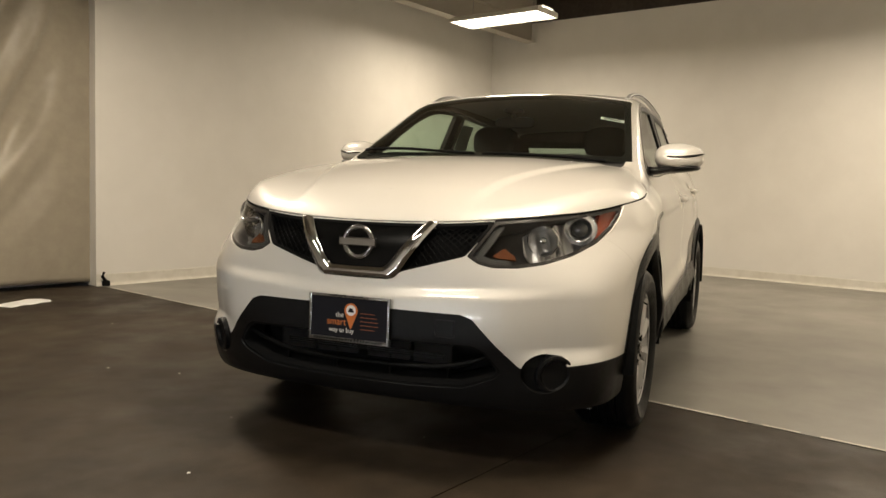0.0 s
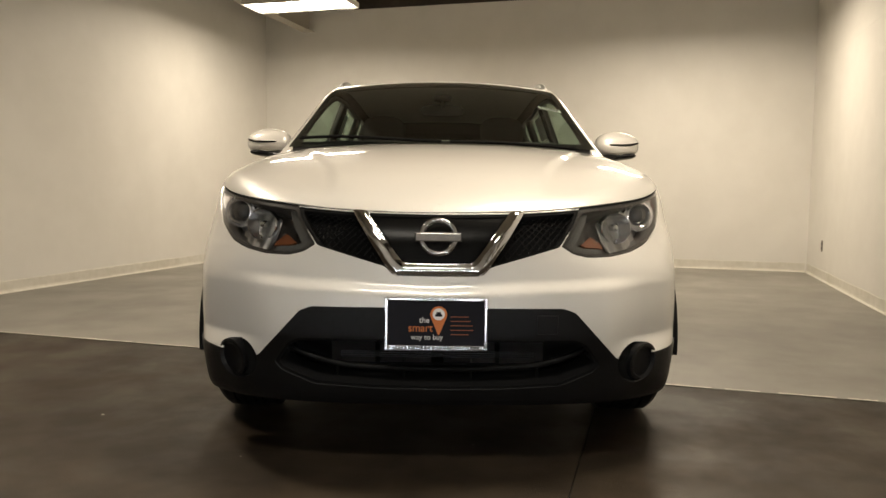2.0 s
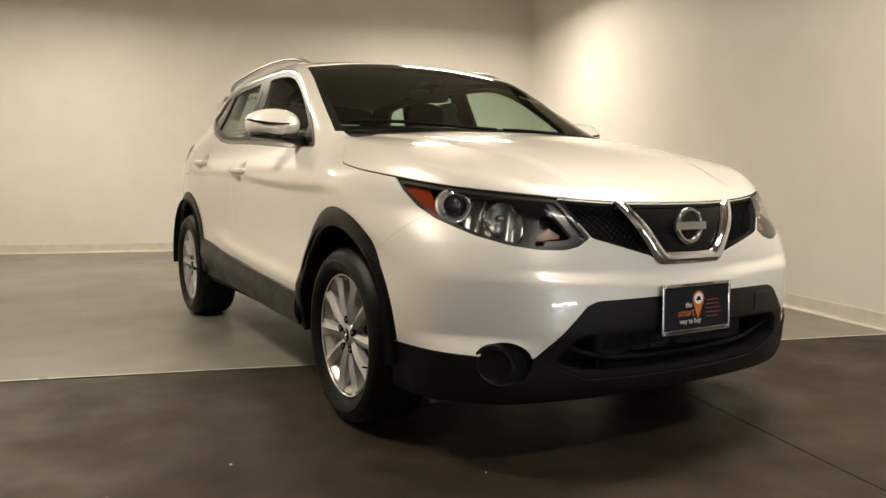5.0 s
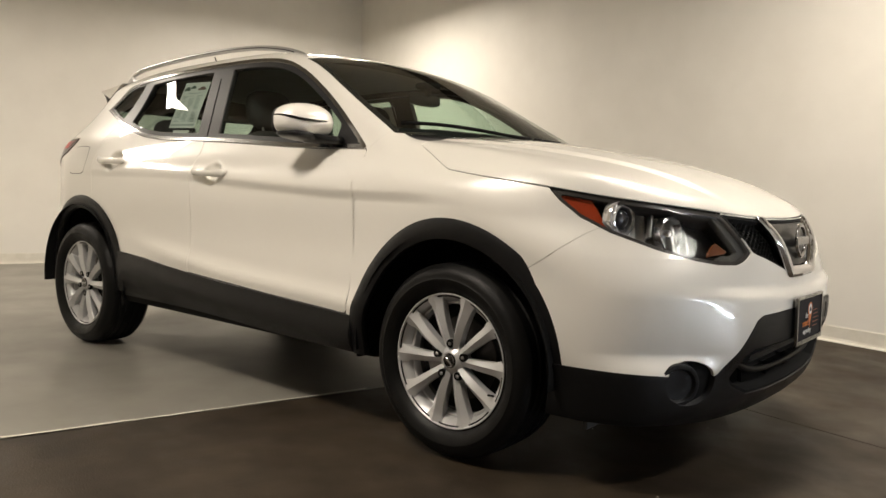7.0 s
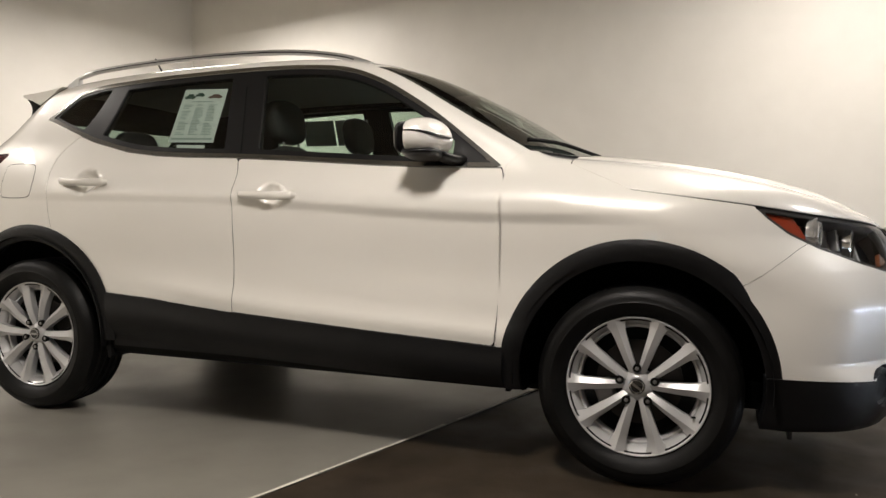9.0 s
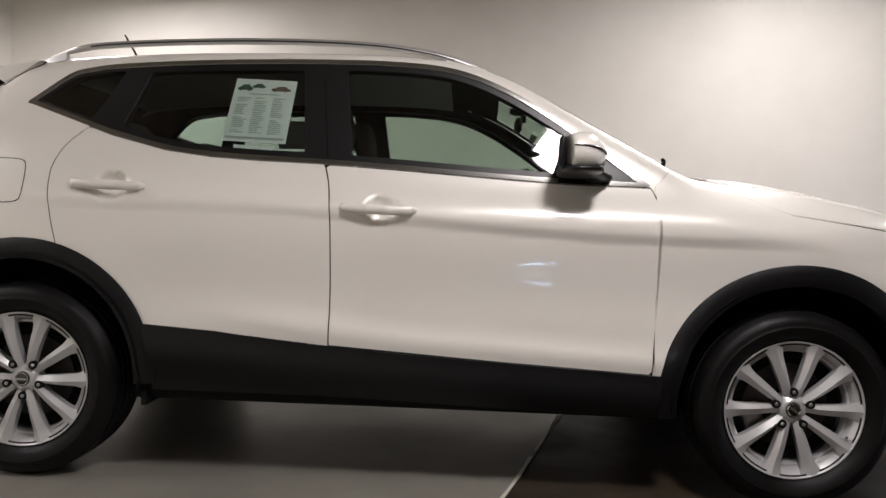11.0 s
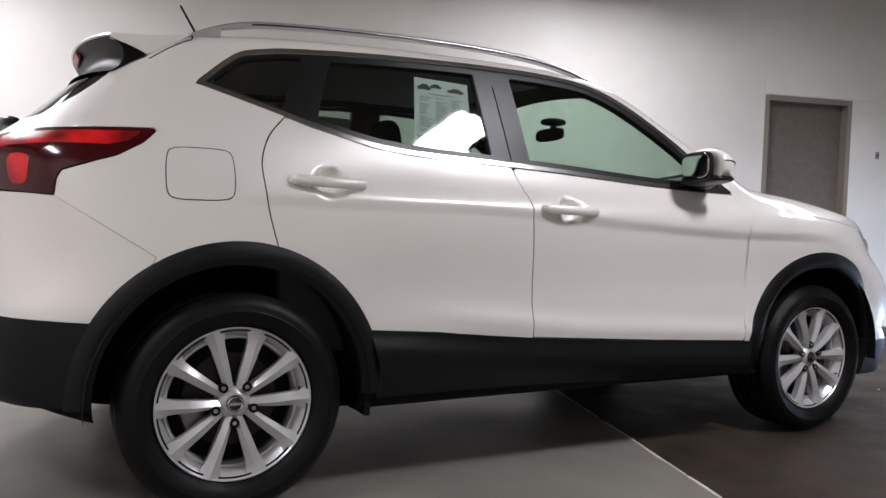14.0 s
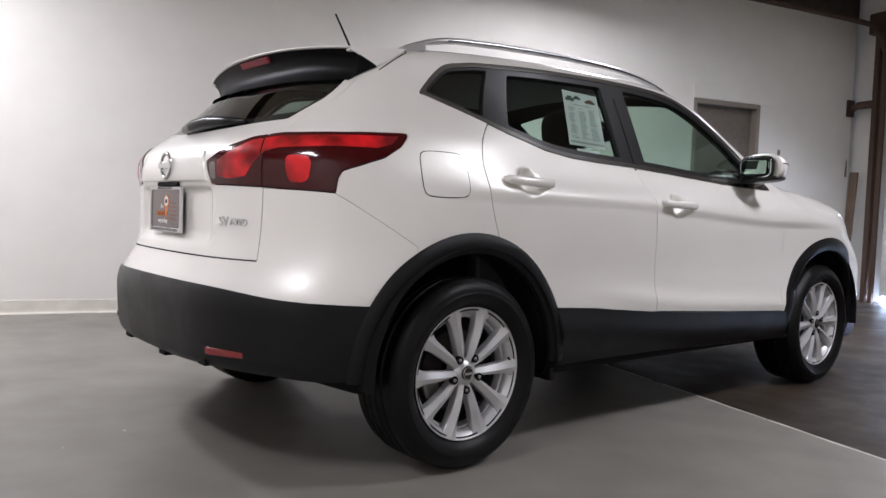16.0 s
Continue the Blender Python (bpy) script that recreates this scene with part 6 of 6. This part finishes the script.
for s in (1, -1):
    tip = blade_lip(0.585)
    top = blade_top(tip, 0.585) - 0.006
    plate_of([(-1.425, blade_top(-1.425, 0.585)), (-1.442, 1.474), (-1.503, 1.434), (-1.562, 1.403), (-1.605, 1.422), (-1.645, 1.437), (tip, top - 0.006), (tip, top), (-1.60, blade_top(-1.60, 0.585) - 0.002), (-1.50, blade_top(-1.50, 0.585) - 0.001)], 0.5865 * s, 0.03 * s, "spoiler_cheek", PAINT)
    # black fin between the blade's end and the pillar
    upper = [Vector((-1.562 + (tip + 1.562) * t, s * (0.590 - 0.005 * t), 1.4035 + (top - 0.006 - 1.4035) * t ** 0.85)) for t in np.linspace(0, 1, 9)]
    lower = on_shell_all([(-1.562 - 0.113 * t, s * (0.592 - 0.042 * t), 1.4005 - 0.068 * t) for t in np.linspace(0, 1, 9)], 0.004)
    rim = uv_[-9:] if s > 0 else uv_[:9]
    fv = [p.lerp(q, k / 8) + (rim[k] - upper[8].lerp(lower[8], k / 8)) * (i / 8) ** 3 for i, (p, q) in enumerate(zip(upper, lower)) for k in range(9)]
    ff = [(9 * i + k, 9 * i + k + 1, 9 * i + k + 10, 9 * i + k + 9) for i in range(8) for k in range(8)]
    fin = piece("spoiler_fin", with_material(mesh_data("spoiler_fin", fv, ff), UNDER_BLACK), spoiler, None, "dull black fin beside the rear window")
    fin.modifiers.new("thickness", "SOLIDIFY").thickness = 0.004
STOP_RED = material("dull_red_stop_lens", (0.20, 0.020, 0.030), 0.35, Specular_IOR_Level=0.25)
boxed("high_stop_lamp", (-0.006, -0.115, -0.013), (0.006, 0.115, 0.013), STOP_RED, spoiler, "high red stop lamp", 0.003, pose(blade_lip(0) + 0.018, 0, blade_top(blade_lip(0), 0) - 0.026, 0, -32, 0))
# dark gap between the spoiler and the roof
for s in (1, -1):
    side_line = [(-1.412, 0.40, 1.52), (-1.415, 0.52, 1.50), (-1.425, 0.585, 1.487), (-1.442, 0.59, 1.472), (-1.503, 0.60, 1.432), (-1.562, 0.61, 1.400)]
    path = rounded([(x, s * y, z) for x, y, z in side_line], 4, False)
    tv, tf = tube(on_shell_all(path, 0.0006), 0.0019, 6)
    mesh_object("spoiler_gap", tv, tf, MATT_BLACK, gate)
# rear wiper
tv, tf = tube([(-1.962, 0.09, 1.182), (-1.966, 0.0, 1.190), (-1.955, -0.11, 1.198), (-1.944, -0.21, 1.195), (-1.924, -0.33, 1.190)], [0.026, 0.034, 0.033, 0.025, 0.012], 14, 0.8)
mesh_object("rear_wiper", tv, tf, SATIN_BLACK, gate, "black rear wiper with a rounded cover", True)
# garnish over the plate, badge, plate, lettering
bm = bmesh.new()
rows = []
for y in np.linspace(-0.325, 0.325, 27):
    r = []
    for z, o in ((1.092, 0.001), (1.084, 0.004), (1.03, 0.006), (0.984, 0.010), (0.977, 0.008), (0.974, -0.01)):
        q = on_shell(-2.06, y * (1 - 0.10 * (z - 0.98) / 0.1), z, o)
        r.append(bm.verts.new(q))
    rows.append(r)
for a, b in zip(rows, rows[1:]):
    for k in range(5):
        bm.faces.new((a[k], a[k + 1], b[k + 1], b[k]))
for edge_row in (rows[0], rows[-1]):
    base_row = [bm.verts.new(on_shell(*v.co, -0.004)) for v in edge_row]
    for k in range(5):
        bm.faces.new((edge_row[k], edge_row[k + 1], base_row[k + 1], base_row[k]))
bmesh.ops.recalc_face_normals(bm, faces=bm.faces)
garnish = part("plate_garnish", bm, PAINT, gate, "pearl white garnish over the rear plate", True)
face_back = Matrix(((0, 0, -1, 0), (-1, 0, 0, 0), (0, 1, 0, 0), (0, 0, 0, 1)))
bm_v, bm_f = lathe([(0.038, 0.0), (0.040, 0.005), (0.045, 0.008), (0.051, 0.005), (0.053, 0.0)], 40, "z")
rb = mesh_object("rear_badge", bm_v, bm_f, CHROME, gate, "round chrome badge with a bar", True, Matrix.Translation((on_shell(-2.06, 0.0, 1.034).x - 0.007, 0.0, 1.034)) @ face_back)
boxed("badge_bar", (-0.060, -0.010, 0.002), (0.060, 0.010, 0.009), CHROME, rb, bevel=0.002)
number_plate(Matrix.Translation((-2.064, 0.025, 0.872)) @ face_back, gate, "charcoal dealer plate in a dull bright frame", True)
boxed("plate_lamp_housing", (-2.075, -0.10, 0.958), (-2.04, 0.10, 0.974), MATT_BLACK, gate, bevel=0.004)
for word, size, y in (("SV", 0.046, -0.415), ("AWD", 0.032, -0.492)):
    p = on_shell(-2.03, y, 0.842, 0.0025)
    text_mesh(word, size, Matrix.Translation(p) @ shell_turn(p), CHROME, gate, thick=0.0025)
for side in (1, -1):
    zone = lambda q: np.maximum.reduce([np.abs(q[:, 2] - 0.425) - 0.012 + 0.02 * (q[:, 1] - 0.45), np.abs(q[:, 1] - 0.525) - 0.07, q[:, 0] + 1.5])
    skin("bumper_reflector", [zone], REFLECTOR, car, "red reflector in the rear bumper", off=0.010, depth=0.006, side="left" if side > 0 else "right")
for y in (-0.42, -0.10, 0.28):
    q = on_shell(-2.1, y, 0.384, 0.0)
    boxed("bumper_clip", (q.x - 0.006, q.y - 0.03, q.z - 0.018), (q.x + 0.03, q.y + 0.03, q.z + 0.006), MATT_BLACK, car, bevel=0.004)

# ---------------------------------------------------------------- cabin
def seat_part(name, size, m, parent, mat=SEAT, power=3.0, label=""):
    bm = bmesh.new()
    pillow(bm, size, power, (0, 0, 0))
    return part(name, bm, mat, parent, label, True, m)


for y in (0.37, -0.37):
    back = seat_part("front_seat", (0.14, 0.50, 0.66), pose(-0.20, y, 0.88, 0, -18, 0), car, label="black cloth front seat")
    seat_part("cushion", (0.52, 0.50, 0.16), pose(0.28, 0, -0.26, 0, 14, 0), back)
    seat_part("headrest", (0.10, 0.27, 0.20), pose(0.02, 0, 0.44, 0, 8, 0), back)
    for dy in (-0.06, 0.06):
        tv, tf = tube([(0.01, dy, 0.28), (0.02, dy, 0.38)], 0.006, 8, up=(0, 1, 0))
        mesh_object("headrest_post", tv, tf, STEEL, back)
    for s in (-1, 1):
        seat_part("bolster", (0.17, 0.09, 0.46), pose(0.03, s * 0.22, -0.04), back)
bench = seat_part("rear_bench", (0.14, 1.24, 0.56), pose(-1.05, 0, 0.90, 0, -20, 0), car, label="black cloth rear bench")
seat_part("bench_cushion", (0.5, 1.24, 0.18), pose(0.28, 0, -0.26, 0, 16, 0), bench)
for y in (-0.42, 0.0, 0.42):
    seat_part("headrest", (0.10, 0.25, 0.17 if y else 0.11), pose(0.03, y, 0.30 if y else 0.26, 0, 12, 0), bench)
bm = bmesh.new()
pillow(bm, (0.62, 1.40, 0.24), 3.2, (0.86, 0, 0.985))
pillow(bm, (0.30, 0.36, 0.12), 2.6, (0.66, 0.37, 1.085))
part("dashboard", bm, TRIM, car, "dark moulded dashboard", True)
v, f = lathe([(0.172 + 0.014 * math.cos(a), 0.014 * math.sin(a)) for a in np.linspace(0, 2 * math.pi, 10, endpoint=False)], 40, "x", True)
sw_ = mesh_object("steering_wheel", v, f, TRIM, car, "black steering wheel", True, pose(0.48, 0.37, 1.02, 0, 24, 0))
bm = bmesh.new()
pillow(bm, (0.05, 0.17, 0.13), 2.6, (0.01, 0, 0))
box(bm, (0, -0.165, -0.012), (0.012, 0.165, 0.012), 0.004)
box(bm, (0, -0.014, -0.165), (0.012, 0.014, 0), 0.004)
part("wheel_hub", bm, TRIM, sw_, smooth=True)
bm = bmesh.new()
pillow(bm, (0.03, 0.23, 0.065), 3.2, (0.42, 0.0, 1.365))
box(bm, (0.43, -0.012, 1.38), (0.455, 0.012, 1.43), 0.004)
part("cabin_mirror", bm, MATT_BLACK, car, "black cabin mirror", True)
bm = bmesh.new()
pillow(bm, (0.12, 0.10, 0.035), 3.0, (0.44, 0.0, 1.43), pose(0, 0, 0, 0, 0, 0))
part("sensor_housing", bm, MATT_BLACK, car, smooth=True)
bm = bmesh.new()
box(bm, (-1.85, -0.60, 0.78), (-1.12, 0.60, 0.80), 0.01)
part("load_floor", bm, TRIM, car)
bm = bmesh.new()
pillow(bm, (1.5, 0.24, 0.5), 4, (0.1, 0, 0.52))
part("centre_console", bm, TRIM, car, smooth=True)
for y in (0.66, -0.66):
    bm = bmesh.new()
    box(bm, (-1.15, y - 0.03, 0.45), (0.85, y + 0.03, 1.04), 0.02)
    part("door_card", bm, TRIM, car)
skin("headliner", [lambda p: 1.44 - p[:, 2], lambda p: p[:, 1] - 0.56, lambda p: p[:, 0] - 0.12, lambda p: -1.5 - p[:, 0]], LINER, car, "pale grey headliner", off=-0.035, depth=0)

# paper sheet behind the rear door window, sticker in the windscreen
def sheet(corners, rows, off):
    """A sheet bent along the glass, from its corners in side view."""
    a, b, c, d = [Vector((x, z)) for x, z in corners]
    out = []
    for i in range(rows + 1):
        for k in range(rows + 1):
            s, t = k / rows, i / rows
            q = a.lerp(b, s).lerp(d.lerp(c, s), t)
            out.append((q.x, -0.7, q.y))
    return on_shell_all(out, off), [(i * (rows + 1) + k, i * (rows + 1) + k + 1, (i + 1) * (rows + 1) + k + 1, (i + 1) * (rows + 1) + k) for i in range(rows) for k in range(rows)]


corners = [(-0.654, 1.456), (-0.432, 1.450), (-0.452, 1.184), (-0.684, 1.190)]
v, f = sheet(corners, 8, -0.015)
paper = mesh_object("window_sheet", v, f, PAPER, rear_doors[1], "white printed sales sheet behind the window", True)


def on_sheet(s, t):
    a, b, c, d = [Vector(q) for q in corners]
    q = a.lerp(b, s).lerp(d.lerp(c, s), t)
    return q


def print_patch(s0, s1, t0, t1, mat, name, shape=None, parent=paper):
    pts = shape if shape else [(0, 0), (1, 0), (1, 1), (0, 1)]
    v = []
    for s, t in pts:
        q = on_sheet(s0 + (s1 - s0) * s, t0 + (t1 - t0) * t)
        v.append((q.x, -0.7, q.y))
    return v, [tuple(range(len(pts)))]


def print_group(patches, mat, name):
    vs, fs = [], []
    for v, f in patches:
        fs += [tuple(i + len(vs) for i in q) for q in f]
        vs += v
    mesh_object(name, on_shell_all(vs, -0.0137), fs, mat, paper)


car_shape = [(0, 0.75), (0.04, 0.45), (0.2, 0.35), (0.32, 0.05), (0.7, 0.0), (0.85, 0.35), (1, 0.5), (1, 0.8), (0.85, 0.85), (0.75, 1), (0.65, 0.85), (0.3, 0.85), (0.2, 1), (0.1, 0.85)]
print_group([print_patch(0.05, 0.30, 0.09, 0.20, INK_DARK, "p", car_shape), print_patch(0.28, 0.50, 0.07, 0.15, INK_DARK, "p", car_shape)], INK_DARK, "printed_pictures")
print_group([print_patch(0.60, 0.92, 0.10, 0.19, INK_RED, "p", car_shape)], INK_RED, "printed_picture")
rnd = random.Random(8)
bars = [print_patch(0.25, 0.75, 0.235, 0.25, INK, "p")]
for col in range(3):
    for r in range(20):
        t = 0.30 + r * 0.029
        if rnd.random() < 0.9:
            bars.append(print_patch(0.09 + 0.29 * col, 0.09 + 0.29 * col + rnd.uniform(0.12, 0.22), t, t + 0.012, INK, "p"))
bars.append(print_patch(0.04, 0.96, 0.92, 0.955, INK, "p"))
print_group(bars, INK, "printed_lines")
# two more sheets behind the opposite rear door window, and a tag under the first
for x0, x1 in ((-0.832, -0.622), (-0.610, -0.395)):
    v, f = [], []
    for i in range(5):
        for k in range(5):
            v.append((x0 + (x1 - x0) * k / 4, 0.7, 1.455 - 0.165 * i / 4))
    f = [(i * 5 + k, i * 5 + k + 1, (i + 1) * 5 + k + 1, (i + 1) * 5 + k) for i in range(4) for k in range(4)]
    mesh_object("window_sheet", on_shell_all(v, -0.016), f, PAPER, rear_doors[0], "white sheet behind the window", True)
v = [(x, -0.72, z) for x, z in ((-0.640, 1.184), (-0.492, 1.180), (-0.496, 1.150), (-0.632, 1.154))]
mesh_object("window_tag", on_shell_all(v, -0.018), [(0, 1, 2, 3)], PAPER, rear_doors[1], "small white tag under the sales sheet")
sticker_v = [on_shell(0.545 - dz * 0.9, 0.562 + dy, 1.387 + dz, -0.012) for dy, dz in ((-0.062, -0.011), (0.062, -0.016), (0.060, 0.010), (-0.064, 0.015))]
sticker = mesh_object("windscreen_sticker", sticker_v, [(0, 1, 2, 3)], PAPER, car, "white stock sticker inside the windscreen")
sb_v, sb_f = [], []
for k in range(7):
    a, b = 0.12 + 0.11 * k, 0.20 + 0.11 * k
    o = len(sb_v)
    lo = [sticker_v[0].lerp(sticker_v[1], s) for s in (a, b)]
    hi = [sticker_v[3].lerp(sticker_v[2], s) for s in (a, b)]
    n = Vector((0.5, 0.1, 0.85)) * 0.0015
    sb_v += [lo[0].lerp(hi[0], 0.25) + n, lo[1].lerp(hi[1], 0.25) + n, lo[1].lerp(hi[1], 0.75) + n, lo[0].lerp(hi[0], 0.75) + n]
    sb_f.append((o, o + 1, o + 2, o + 3))
mesh_object("sticker_print", sb_v, sb_f, MATT_BLACK, sticker)
